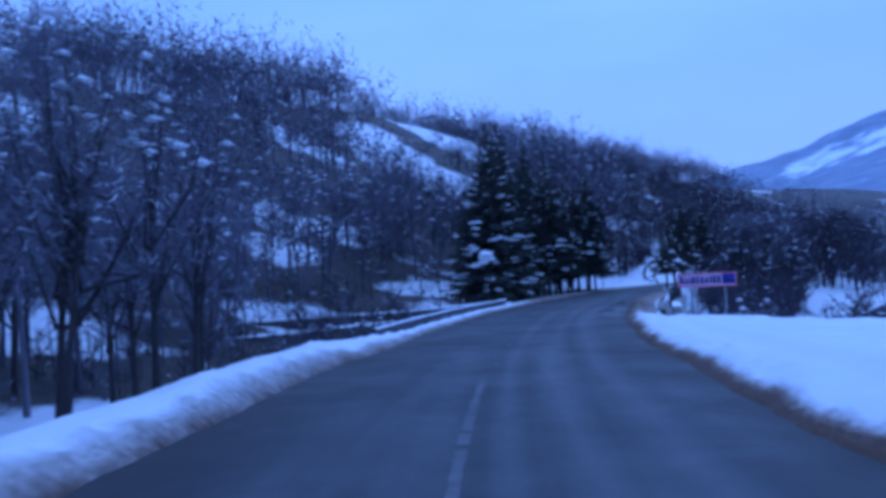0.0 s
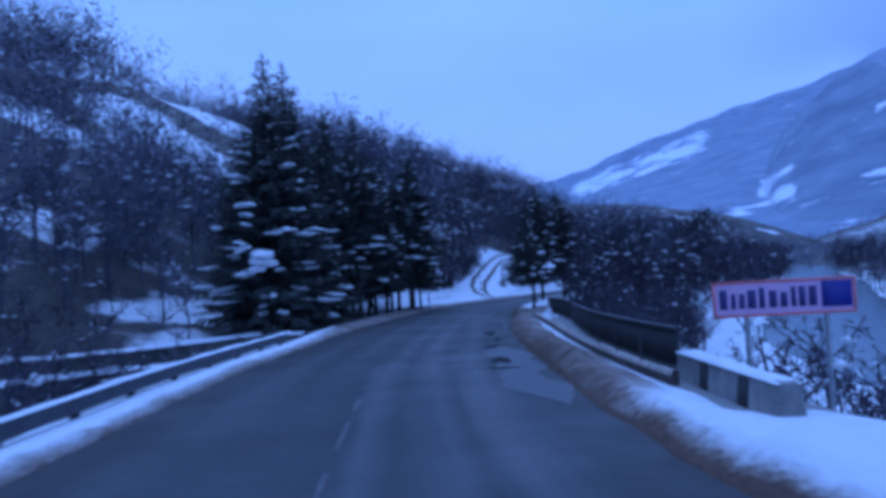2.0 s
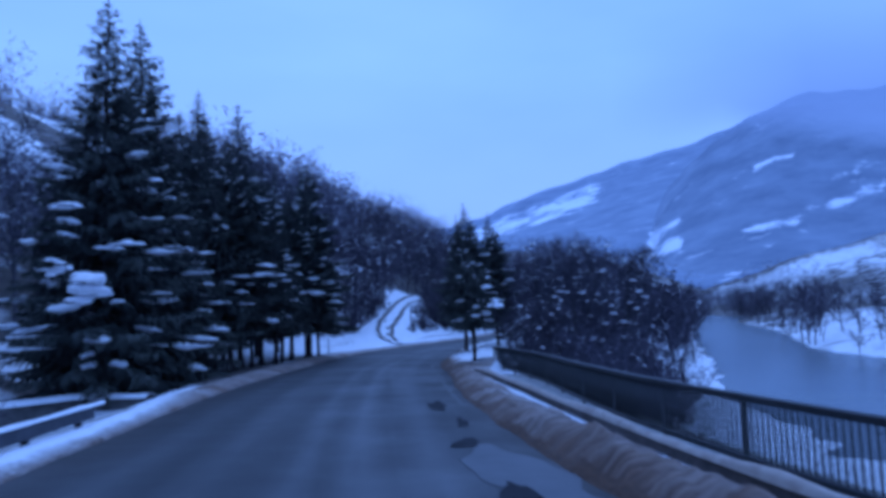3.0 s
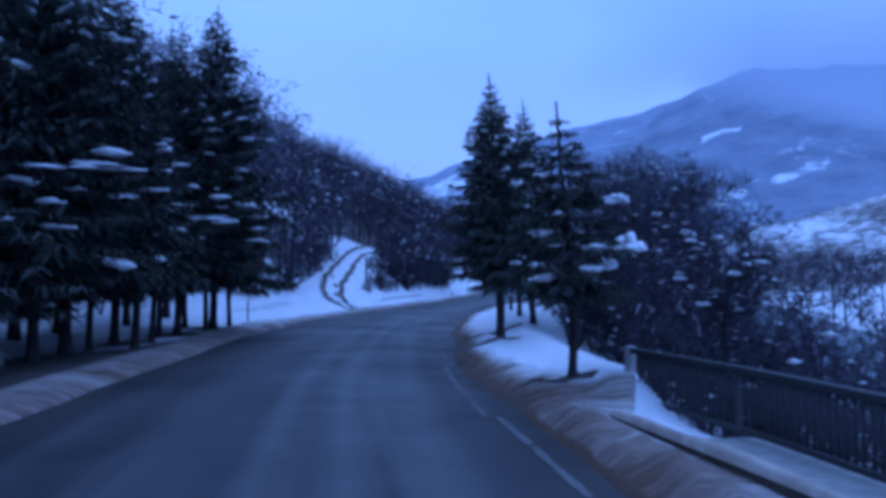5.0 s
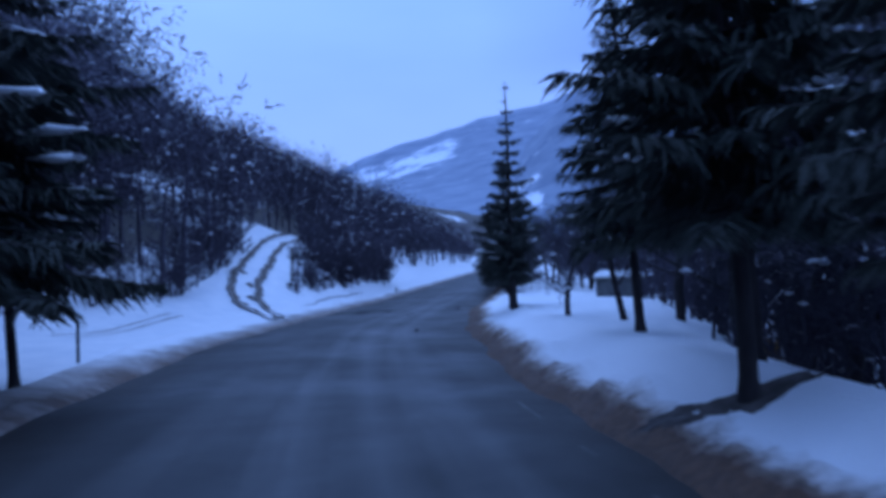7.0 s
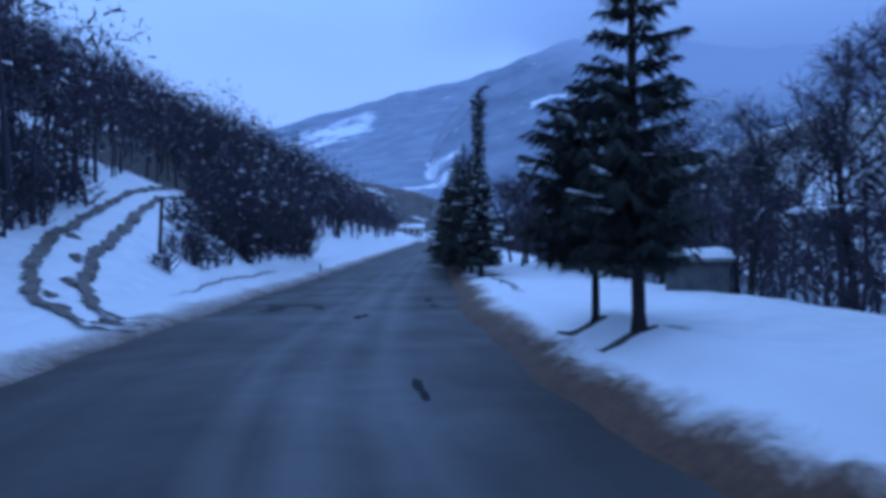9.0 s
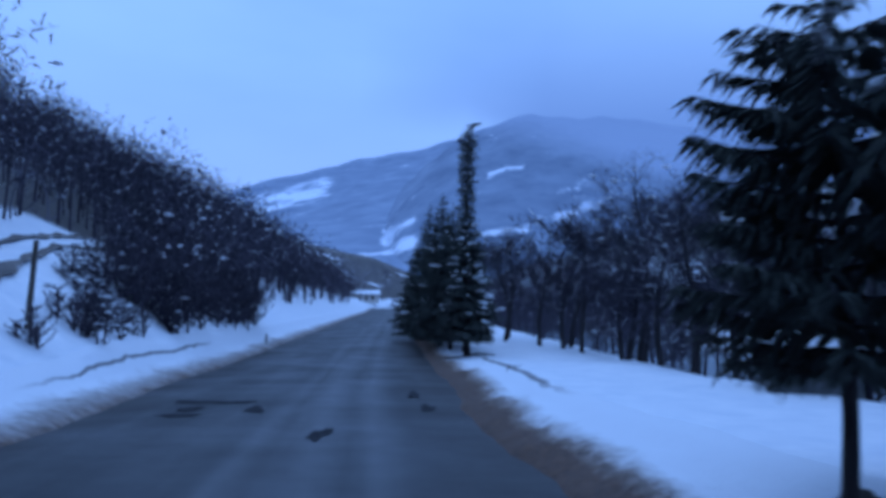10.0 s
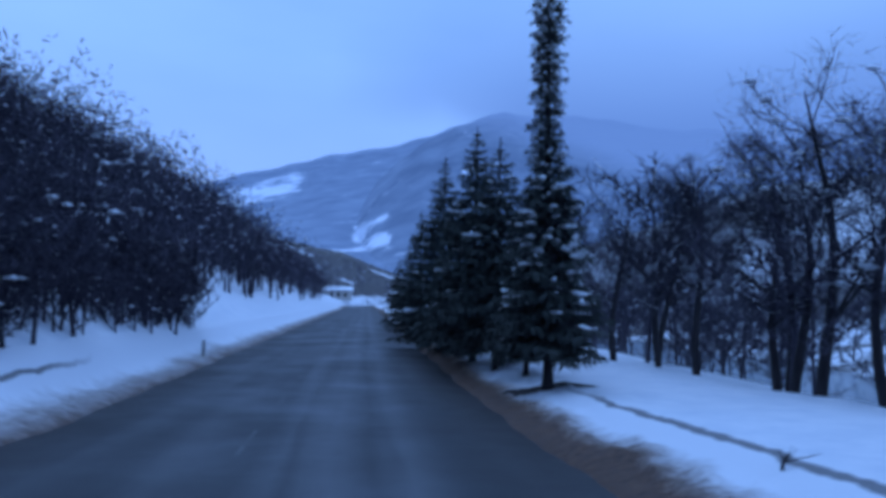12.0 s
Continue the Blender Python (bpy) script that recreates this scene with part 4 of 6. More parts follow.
CURL_FIRS = [((43.9, 96.3), 6.6, 1.35), ((42.7, 94.4), 5.9, 1.25), ((47.3, 101.0), 7.0, 1.4), ((41.6, 92.6), 3.6, 1.0), ((49.4, 104.4), 5.6, 1.3), ((45.6, 98.6), 4.6, 1.2), ((57, 113.5), 5.0, 1.4), ((62, 120), 5.0, 1.4), ((122.5, 189), 7.0, 1.6), ((129, 196), 6.0, 1.5)]
for i, (xy, h, r) in enumerate(CURL_FIRS):
    fir("fir_tree", xy, h, r * (1.3 if i < 6 else 1.0), 0.7, 80 + i, "small snow-dusted fir beside the road", ROW, snow=.15, rich=0.9 if i < 6 else 0.4)
for n_, (at, size) in enumerate((((41.5, 91.3, 2.35), (0.42, 0.3, 0.12)), ((41.9, 91.6, 1.9), (0.5, 0.35, 0.13)), ((42.3, 93.2, 3.0), (0.3, 0.3, 0.22)))):
    laden(bpy.data.objects["bent_fir_tree"], at, size, 30 + n_)
laden(bpy.data.objects["bent_fir_tree"], (40.1, 90.2, 2.9), (0.26, 0.2, 0.34), 36)
for n_, (x, y, ln, wd) in enumerate(((14.25, 50.55, 0.5, 0.2), (16.33, 56.1, 0.62, 0.22), (17.93, 58.9, 0.92, 0.30), (26.95, 73.93, 0.42, 0.2), (25.88, 72.36, 0.42, 0.2), (40.2, 90.9, 0.9, 0.4))):
    litter((x, y), ln, wd, 120 + 3 * n_, n_ + 2, "dark ring of fallen needles on the snow under a fir")


# ---- bare trees ----
def bare_arrays(height, seed, twigs=300, sides=5, frost=0.12, spread=0.32, clear=0.22, thick=0.0, clumps=0, far=False, pad=0.11):
    """A leafless tree: trunk, forking limbs and a haze of twigs; slot 0 bark, 1 twigs, 2 snow."""
    rng = np.random.default_rng(seed)
    out = Pile()
    t = np.linspace(0, 1, 4 if far else 7)
    lean = rng.normal(0, 0.06, 2) * height
    trunk = np.stack([lean[0] * t**1.6 + 0.025 * height * np.sin(4 * t + seed), lean[1] * t**1.6 + 0.025 * height * np.cos(5 * t + seed), t * height * 0.84], 1)
    out.add(*tube(trunk, (0.009 * height + 0.012 if far else 0.014 * height + 0.02) * (1 - t) ** 0.7 + 0.012, sides, cap=False), 0)
    ends = []
    for k in range(int(rng.integers(8, 11) if far else rng.integers(12, 18))):
        u = rng.uniform(clear, 0.97)
        base = np.array([np.interp(u, t, trunk[:, i]) for i in range(3)])
        az, ln = rng.uniform(0, 6.28), height * spread * (0.35 + 0.7 * math.sin(math.pi * min(1.0, 0.25 + 0.62 * u))) * rng.uniform(0.6, 1.1)
        up = rng.uniform(0.25, 0.95)
        q = np.linspace(0, 1, 3 if far else 4)
        limb = base + np.stack([np.cos(az) * q, np.sin(az) * q, up * q + 0.25 * q**2], 1) * ln
        out.add(*tube(limb, 0.006 * height * (1.1 - u) * (1 - 0.8 * q) + 0.006, 3, cap=False), 0)
        ends.append((limb, ln))
    ends.append((trunk[2 if far else 3:], height * 0.3))
    per = max(3, twigs // len(ends))
    w = thick or 0.0016 * height + 0.008
    for limb, ln in ends:
        f = rng.uniform(0.1, 1, per)
        p = np.stack([np.interp(f, np.linspace(0, 1, len(limb)), limb[:, i]) for i in range(3)], 1)
        ahead = limb[-1] - limb[0]
        ahead = ahead / (np.linalg.norm(ahead) + 1e-9)
        way = rng.normal(0, 0.8, (per, 3)) + ahead * 0.6 + [0, 0, 0.15 if far else 0.35]
        way /= np.linalg.norm(way, axis=1, keepdims=True)
        size = height * rng.uniform(0.05, 0.13, per)[:, None]
        for level in range(2 if far else 3):
            side = np.cross(way, rng.normal(0, 1, (per, 3)))
            side /= np.linalg.norm(side, axis=1, keepdims=True) + 1e-9
            v = np.stack([p - side * w, p + side * w, p + way * size], 1).reshape(-1, 3)
            out.v.append(v)
            out.f.append(np.arange(per * 3).reshape(-1, 3) + out.n)
            out.m.append(np.where(rng.random(per) < frost, 2, 1))
            out.n += len(v)
            p = p + way * size * rng.uniform(0.35, 0.8, (per, 1))
            way = way + rng.normal(0, 0.55, (per, 3))
            way /= np.linalg.norm(way, axis=1, keepdims=True)
            size = size * 0.72
    hub, size = np.array([lean[0] * 0.5, lean[1] * 0.5, 0.56 * height]), np.array([spread * 1.15, spread * 1.15, 0.46]) * height
    for i, v in enumerate(out.v):
        v = np.asarray(v, float)
        away = np.linalg.norm((v - hub) / size, axis=1)
        pull = np.where((v[:, 2] > 0.45 * height) & (away > 0.86), (0.86 + 0.35 * np.tanh((away - 0.86) / 0.35) * 0.55) / np.maximum(away, 1e-6), 1.0)
        out.v[i] = hub + (v - hub) * pull[:, None]
    for k in range(clumps):
        limb, ln = ends[int(rng.integers(len(ends)))]
        c = limb[int(rng.integers(1, len(limb)))]
        away = float(np.linalg.norm((c - hub) / size))
        c = hub + (c - hub) * min(1.0, 0.85 / max(away, 1e-6))
        r = rng.uniform(0.05, 0.22 if far else pad) * (0.5 + 0.07 * height)
        v = np.array([(1, 0, 0), (0.2, 1, 0), (-1, 0.1, 0), (0, -1, 0), (0, 0, 0.38), (0, 0, -0.25)]) * r * rng.uniform(0.5, 1.7, (6, 3)) + c
        if far:
            out.add(v, [(0, 1, 4), (1, 2, 4), (2, 3, 4), (3, 0, 4), (1, 0, 5), (2, 1, 5), (3, 2, 5), (0, 3, 5)], 2)
            continue
        # a rounded, uneven cushion of snow: rim, shoulder, top and underside
        a = np.arange(7) * 6.283 / 7
        rim = rng.uniform(0.6, 1.3, 7)
        ring = np.stack([np.cos(a) * rim * 1.3, np.sin(a) * rim, rng.uniform(-0.1, 0.1, 7)], 1)
        v = np.concatenate([ring, ring * [0.6, 0.6, 1] + [0, 0, 0.33], [(0, 0, 0.45), (0, 0, -0.22)]]) * r + c
        i7 = [(i, (i + 1) % 7) for i in range(7)]
        out.add(v, [(i, j, 7 + j) for i, j in i7] + [(i, 7 + j, 7 + i) for i, j in i7] + [(7 + i, 7 + j, 14) for i, j in i7] + [(j, i, 15) for i, j in i7], 2)
    return out.arrays()


def dome_arrays(height, seed, twigs, frost, spread, thick, clumps, limbs=True, hub_at=0.53):
    """A leafless tree seen from afar: a short trunk, limbs fanning out, and a rounded dome of fine twigs."""
    rng = np.random.default_rng(seed)
    out = Pile()
    lean = rng.normal(0, 0.04, 2) * height
    t = np.linspace(0, 1, 4)
    trunk = np.stack([lean[0] * t**1.5, lean[1] * t**1.5, t * height * 0.62], 1)
    out.add(*tube(trunk, (0.010 * height + 0.015) * (1 - 0.75 * t) + 0.01, 4, cap=False), 0)
    hub, size = np.array([lean[0], lean[1], hub_at * height]), np.array([spread, spread, 1.0 - hub_at]) * height
    size = size * rng.uniform(0.88, 1.12, 3)
    count = 15
    per = max(4, twigs // count)
    for k in range(count):
        up = rng.uniform(-0.45, 1.0)
        az = rng.uniform(0, 6.28)
        ray = np.array([math.sqrt(max(0.0, 1 - up * up)) * math.cos(az), math.sqrt(max(0.0, 1 - up * up)) * math.sin(az), up])
        end = hub + ray * size * rng.uniform(0.70, 0.98)
        base = np.array([np.interp(rng.uniform(0.4, 0.95), t, trunk[:, i]) for i in range(3)])
        bend = (base + end) / 2 + np.array([0, 0, -0.04 * height]) + rng.normal(0, 0.02, 3) * height
        limb = np.stack([base, bend, end])
        if limbs:
            out.add(*tube(limb, [0.005 * height + 0.008, 0.003 * height + 0.006, 0.005], 3, cap=False), 0)
        f = rng.uniform(0.25, 1.02, per)
        p = np.stack([np.interp(f, (0, 0.5, 1), limb[:, i]) for i in range(3)], 1) + rng.normal(0, 0.02, (per, 3)) * height
        way = rng.normal(0, 0.7, (per, 3)) + (p - hub) / size * 0.45 + [0, 0, 0.1]
        way /= np.linalg.norm(way, axis=1, keepdims=True)
        ln = (0.08 + 0.034 * height) * rng.uniform(0.5, 1.4, per)[:, None]
        for level in range(2):
            side = np.cross(way, rng.normal(0, 1, (per, 3)))
            side /= np.linalg.norm(side, axis=1, keepdims=True) + 1e-9
            out.v.append(np.stack([p - side * thick, p + side * thick, p + way * ln], 1).reshape(-1, 3))
            out.f.append(np.arange(per * 3).reshape(-1, 3) + out.n)
            out.m.append(np.where(rng.random(per) < frost, 2, 1))
            out.n += per * 3
            p = p + way * ln * rng.uniform(0.3, 0.8, (per, 1))
            way = way + rng.normal(0, 0.6, (per, 3))
            way /= np.linalg.norm(way, axis=1, keepdims=True)
            ln = ln * 0.75
    for i, v in enumerate(out.v):
        v = np.asarray(v, float)
        away = np.linalg.norm((v - hub) / size, axis=1)
        pull = np.where((v[:, 2] > 0.4 * height) & (away > 0.88), (0.88 + 0.12 * np.tanh((away - 0.88) / 0.12)) / np.maximum(away, 1e-6), 1.0)
        out.v[i] = hub + (v - hub) * pull[:, None]
    for k in range(clumps):
        az, up = rng.uniform(0, 6.28), rng.uniform(0.1, 0.9)
        c = hub + np.array([math.cos(az) * math.sqrt(1 - up * up), math.sin(az) * math.sqrt(1 - up * up), up]) * size * rng.uniform(0.6, 0.95)
        r = rng.uniform(0.06, 0.22) * (0.5 + 0.07 * height)
        v = np.array([(1, 0, 0), (0.2, 1, 0), (-1, 0.1, 0), (0, -1, 0), (0, 0, 0.38), (0, 0, -0.25)]) * r * rng.uniform(0.5, 1.7, (6, 3)) + c
        out.add(v, [(0, 1, 4), (1, 2, 4), (2, 3, 4), (3, 0, 4), (1, 0, 5), (2, 1, 5), (3, 2, 5), (0, 3, 5)], 2)
    return out.arrays()


def young(x, y):
    """How much smaller the trees stand on the slope just below the open snow."""
    size = 1.0
    for ax, ay, bx, by, r in CLEARINGS[:2]:
        t = min(1.0, max(0.0, ((x - ax) * (bx - ax) + (y - ay) * (by - ay)) / ((bx - ax) ** 2 + (by - ay) ** 2)))
        px, py = ax + t * (bx - ax), ay + t * (by - ay)
        gap = math.hypot(x - px, y - py) - r
        if (x - px) * 0.35 - (y - py) > 0:
            size = min(size, max(0.28, gap / 15))
    size = max(size, min(1.0, max(0.0, (x - 8) / 3)))
    return size * float(np.interp(along(x, y)[0], (60, 70, 92, 98, 106, 124, 150), (1.05, 1.3, 1.28, 1.1, 0.76, 0.85, 1.0)))


def woods(name, spots, label, heights, twigs, frost, seed, thick, low=False, clumps=5, mat=None, far=True, dome=0.0):
    """Many bare trees as one piece of country."""
    rng = np.random.default_rng(seed)
    kinds = [dome_arrays(h, seed + 3 * i, twigs, frost, dome, thick, clumps, thick < 0.03) if dome else bare_arrays(1.0 * h, seed + 3 * i, twigs, 3, frost, 0.55 if low else 0.42, 0.02 if low else 0.16, thick, clumps, far) for i, h in enumerate(np.linspace(heights[0], heights[1], 7))]
    vs, fs, ms, n = [], [], [], 0
    for x, y, z in spots:
        v, f, m = kinds[int(rng.integers(7))]
        a, k = rng.uniform(0, 6.28), rng.uniform(0.8, 1.14) * young(x, y) if dome else rng.uniform(0.65, 1.3)
        c, s = np.cos(a), np.sin(a)
        w = np.stack([v[:, 0] * c - v[:, 1] * s, v[:, 0] * s + v[:, 1] * c, v[:, 2]], 1) * k + [x, y, z - 0.1]
        vs.append(w)
        fs.append(f + n)
        ms.append(m)
        n += len(v)
    tagged(new(name, mesh_of(name, np.concatenate(vs), np.concatenate(fs), [mat or TWIG if far else BARK, mat or TWIG, PAD], index=np.concatenate(ms))), label, "woods", kind="stuff")


def hill_spots(count, seed, s_range, d_range, keep):
    rng = np.random.default_rng(seed)
    s = rng.uniform(*s_range, count)
    d = -(d_range[0] + (d_range[1] - d_range[0]) * rng.uniform(0, 1, count) ** 1.2)
    x, y = place(s, d)
    ok = keep(s, d, x, y)
    s, d, x, y = s[ok], d[ok], x[ok], y[ok]
    return list(zip(x, y, land(s, d)))


def on_hill(s, d, x, y):
    """Where the hill is wooded: off the track, the firs and the open snow."""
    return (-d > wood_edge(s)) & (open_snow(s, d) < 0.4)


def across(s, d, x, y):
    return (wave(x * 0.12, y * 0.12, 6) > -0.15) & (s > 20) & (d > np.interp(s, (60, 95), (58, 42)))


def right_spots(count, seed, s_range, d_range, keep):
    rng = np.random.default_rng(seed)
    s, d = rng.uniform(*s_range, count), rng.uniform(*d_range, count)
    x, y = place(s, d)
    ok = keep(s, d, x, y)
    s, d, x, y = s[ok], d[ok], x[ok], y[ok]
    return list(zip(x, y, land(s, d)))


def lower(s, d, x, y):
    return on_hill(s, d, x, y) & (-d < np.interp(s, (75, 90), (27, 39))) & (s >= 66)


def lower_valley(s, d, x, y):
    return on_hill(s, d, x, y) & (-d < 27) & (s < 66) & (-d > np.interp(s, (10, 26, 50, 60), (14, 17, 17, 10)))


def upper(s, d, x, y):
    return on_hill(s, d, x, y) & (-d >= np.interp(s, (75, 90), (27, 38)))


def thicket(s, d, x, y):
    """Brush on the bank between the road and the side track."""
    return (-d > 4.7 + np.clip((101 - s) * 0.9, 0, 2.5) + 0.45 * wave(s * 1.1, s * 0, 3)) & (-d < np.interp(s, (100, 103, 107), (5.8, 7.0, 8.8)))


woods("valley_side_woods", hill_spots(560, 7, (-14, 66), (7, 34), lower_valley), "frosted and haze-pale leafless woods at the foot of the hill", (5.5, 9.5), 310, 0.03, 36, 0.028, clumps=7, mat=HAZY_FROST, dome=0.36)
woods("lower_hillside_woods", hill_spots(900, 5, (60, 170), (6, 40), lower), "leafless purple-brown woods on the lower hillside", (4.5, 7.5), 230, 0.02, 31, 0.031, clumps=2, dome=0.43)
woods("hillside_woods", hill_spots(1300, 6, (-14, 240), (24, 88), upper), "leafless purple-brown woods dusted with snow on a steep hillside", (6.2, 10.5), 180, 0.02, 41, 0.062, clumps=3, mat=HAZY_FROST, dome=0.45)
woods("tall_hillside_woods", hill_spots(170, 36, (84, 117), (13, 32), lambda s, d, x, y: on_hill(s, d, x, y) & (-d > np.maximum(13, 14 + (s - 94) * 0.4)) & (x > 10)), "tall leafless purple-brown woods halfway up the hillside", (8.0, 10.0), 300, 0.02, 241, 0.036, clumps=3, mat=HAZY_FROST, dome=0.40)
woods("hillside_scrub", hill_spots(330, 8, (-10, 150), (5.2, 45), on_hill), "leafless undergrowth with snow on a steep hillside", (1.8, 3.2), 90, 0.04, 61, 0.028, True, 2, HAZY_FROST)
woods("roadside_thicket", hill_spots(330, 18, (98.6, 116), (4.5, 9.5), thicket), "dense leafless brush on the snowy bank beside the road", (1.3, 2.7), 210, 0.01, 66, 0.017, True, 1)
woods("ridge_woods", hill_spots(330, 26, (-4, 135), (58, 86), on_hill), "round leafless crowns along the top of the hill", (6, 11.5), 190, 0.02, 45, 0.063, clumps=1, mat=HAZY_FROST, dome=0.46)
woods("wood_edge_brush", hill_spots(560, 27, (62, 96), (6.5, 13), lambda s, d, x, y: (-d > wood_edge(s) - 0.2) & (-d < wood_edge(s) + 2.2) & (open_snow(s, d) < 0.4)), "dark leafless brush along the lower edge of the woods", (1.0, 2.2), 150, 0.02, 47, 0.016, True, 1)
woods("bank_brush", hill_spots(340, 19, (91.5, 102), (4.7, 8), lambda s, d, x, y: (wave(x * 1.4, y * 1.4, 2) > -0.12) & (-d < np.where(s < 97.5, 5.9, 7.0))), "low leafless brush poking out of the snowy bank", (0.45, 1.05), 230, 0.02, 68, 0.009, True, 2)
woods("gully_scrub", hill_spots(220, 21, (26, 48), (5.4, 20), lambda s, d, x, y: wave(x * 0.5, y * 0.5, 2) > -0.2), "leafless scrub in the snowy stream gully", (1.2, 2.8), 140, 0.03, 77, 0.014, True, 1)
woods("slope_brush", right_spots(330, 23, (46, 82), (5.3, 12), lambda s, d, x, y: (d > np.interp(s, (46, 50, 62, 66, 72, 82), (5.3, 5.7, 5.6, 6.4, 7.8, 10.2))) & ((s > 52) | (d < 9))), "dark leafless brush on the steep river bank", (1.2, 2.9), 190, 0.01, 83, 0.014, True, 1)
woods("flat_scrub", right_spots(85, 31, (26, 36.5), (7.2, 17), lambda s, d, x, y: d > 7), "leafless scrub on the snowy river flat", (1.4, 2.7), 190, 0.03, 155, 0.014, True, 3)
woods("bend_woods", hill_spots(300, 33, (118, 238), (6.4, 20), lambda s, d, x, y: -d > 6.2 + 0.8 * wave(s * 0.3, s * 0, 2)), "leafless purple-brown woods above the road before the bend", (5.0, 8.0), 170, 0.02, 231, 0.042, clumps=2, dome=0.45)
woods("road_end_woods", right_spots(330, 29, (190, 380), (-34, 46), lambda s, d, x, y: (abs(d) > 6.5) & ((s > 266) | (d > 0) | (d < -16))), "leafless woods round the far end of the road", (7, 12), 80, 0.02, 201, 0.060, clumps=1, mat=HAZY_FROST, dome=0.38)
woods("bank_edge_woods", right_spots(130, 28, (80, 190), (11.0, 17), lambda s, d, x, y: d > 11), "leafless trees crowding the edge of the river bank", (2.6, 5.2), 210, 0.01, 211, 0.017, clumps=1)
woods("riverside_woods", right_spots(340, 9, (58, 260), (10.0, 36), lambda s, d, x, y: (s > 60) & ((d < 18.5) | (d > 27)) & ((d < 13) | (x - 3.7 < 0.80 * (y - 26.7)) | (s > 92))), "leafless trees along the snowy river bank", (3.4, 6.0), 220, 0.02, 91, 0.024, clumps=2)
woods("far_bank_woods", right_spots(300, 10, (-10, 220), (42, 106), across), "leafless woods on the snowy slope across the river", (4, 7), 150, 0.03, 121, 0.034, clumps=2, dome=0.40)
woods("river_scrub", right_spots(280, 12, (50, 200), (8.5, 16), lambda s, d, x, y: (d > np.interp(s, (50, 62, 74, 100), (6.4, 6.4, 8.6, 11.0))) & (d < np.interp(s, (60, 84, 92), (12.0, 12.8, 16)))), "leafless scrub on the snowy river bank", (1.4, 3.0), 140, 0.01, 151, 0.015, True, 1)


def slope_spots():
    rng = np.random.default_rng(14)
    az, r = np.concatenate([rng.uniform(24, 110, 400), rng.uniform(24, 50, 240)]), rng.uniform(100, 400, 640)
    x, y = 26 + r * np.sin(np.radians(az)), 72 + r * np.cos(np.radians(az))
    lift = np.interp(az, (20, 34, 38, 46, 52, 60, 66, 71, 90, 190), (-1.2, -0.6, 1.2, 3.4, 5.2, 7.6, 9.4, 10.0, 10.4, 9.0))
    f = np.clip((r - 95) / (410 - 95), 0, 1)
    z = -3 + r * np.tan(np.radians(lift * f**0.6)) + 2.5 * f * wave(x * 0.05, y * 0.05, 8)
    ok = wave(x * 0.04, y * 0.04, 12) > -0.1
    return list(zip(x[ok], y[ok], z[ok]))


woods("valley_woods", slope_spots(), "scattered leafless woods on the far valley slope", (5, 8.5), 84, 0.04, 171, 0.075, clumps=2, mat=HAZY_FROST, dome=0.42)


# ---- single bare trees close to the road ----
def bare_tree(xy, height, seed, label, group, clear=0.28, spread=0.30, twigs=520, frost=0.03, mat=None, pads=8, pad=0.11, dome=False):
    z = rest_z(*xy)
    tree = thing("bare_tree", (*xy, z - 0.06), label, "tree", group)
    v, f, m = dome_arrays(height, seed, twigs, frost, spread, 0.012, pads, True, 0.62) if dome else bare_arrays(height, seed, twigs, 7, frost, spread, clear, 0.008, pads, False, pad)
    wood = m == 0
    part("trunk", mesh_of("trunk", v, f[wood], BARK, smooth=True), tree)
    part("branchwork", mesh_of("branchwork", v, f[~wood], [mat or TWIG, PAD], index=(m[~wood] == 2).astype(int)), tree, "haze of fine leafless twigs")["kind"] = "stuff"


BANK_TREES = [(48.8, 94.9, 6.5), (50.0, 94.0, 7), (46.3, 88.5, 7.5), (44.0, 84.7, 7.2), (45.2, 84.0, 8.6), (46.8, 89.3, 6.6), (45.1, 86.4, 7.4), (47.4, 91.4, 6.8), (49.3, 97.5, 6.6), (51.5, 99.5, 6.8), (42.6, 81.5, 6.2), (53.0, 102.5, 6.5), (48.0, 93.0, 6.0), (41.0, 79.0, 5.6), (38.4, 77.6, 6.4), (35.6, 71.6, 8.4), (34.0, 70.2, 7.8), (36.8, 74.4, 7.6), (32.6, 70.9, 7.0)]
for i, (x, y, h) in enumerate(BANK_TREES):
    bare_tree((x, y), 0.86 * h, 300 + i, "slender leafless tree on the snowy river bank", "bare trees on the river bank", 0.32, 0.38, 1500)
GULLY_TREES = [(-6.2, 12.6, 7.5), (-7.6, 15.2, 8.5), (-6.0, 18.6, 8), (-8.8, 12.0, 9), (-10.4, 17.5, 9), (-5.6, 15.0, 7), (-12.4, 21.0, 9.5), (-8.2, 20.5, 8), (-13.5, 15.5, 10), (-10.5, 24.5, 9), (-7.4, 23.5, 7.5), (-15, 27, 9.5), (-7.0, 10.2, 8.4), (-9.6, 14.0, 9), (-11.6, 12.4, 9.6)]
for i, (x, y, h) in enumerate(GULLY_TREES):
    bare_tree((x, y), h, 340 + i, "tall leafless tree in the snowy gully beside the road", "bare trees in the gully", 0.40, 0.24, 1150, 0.03, HAZY_FROST, 14, 0.09, True)
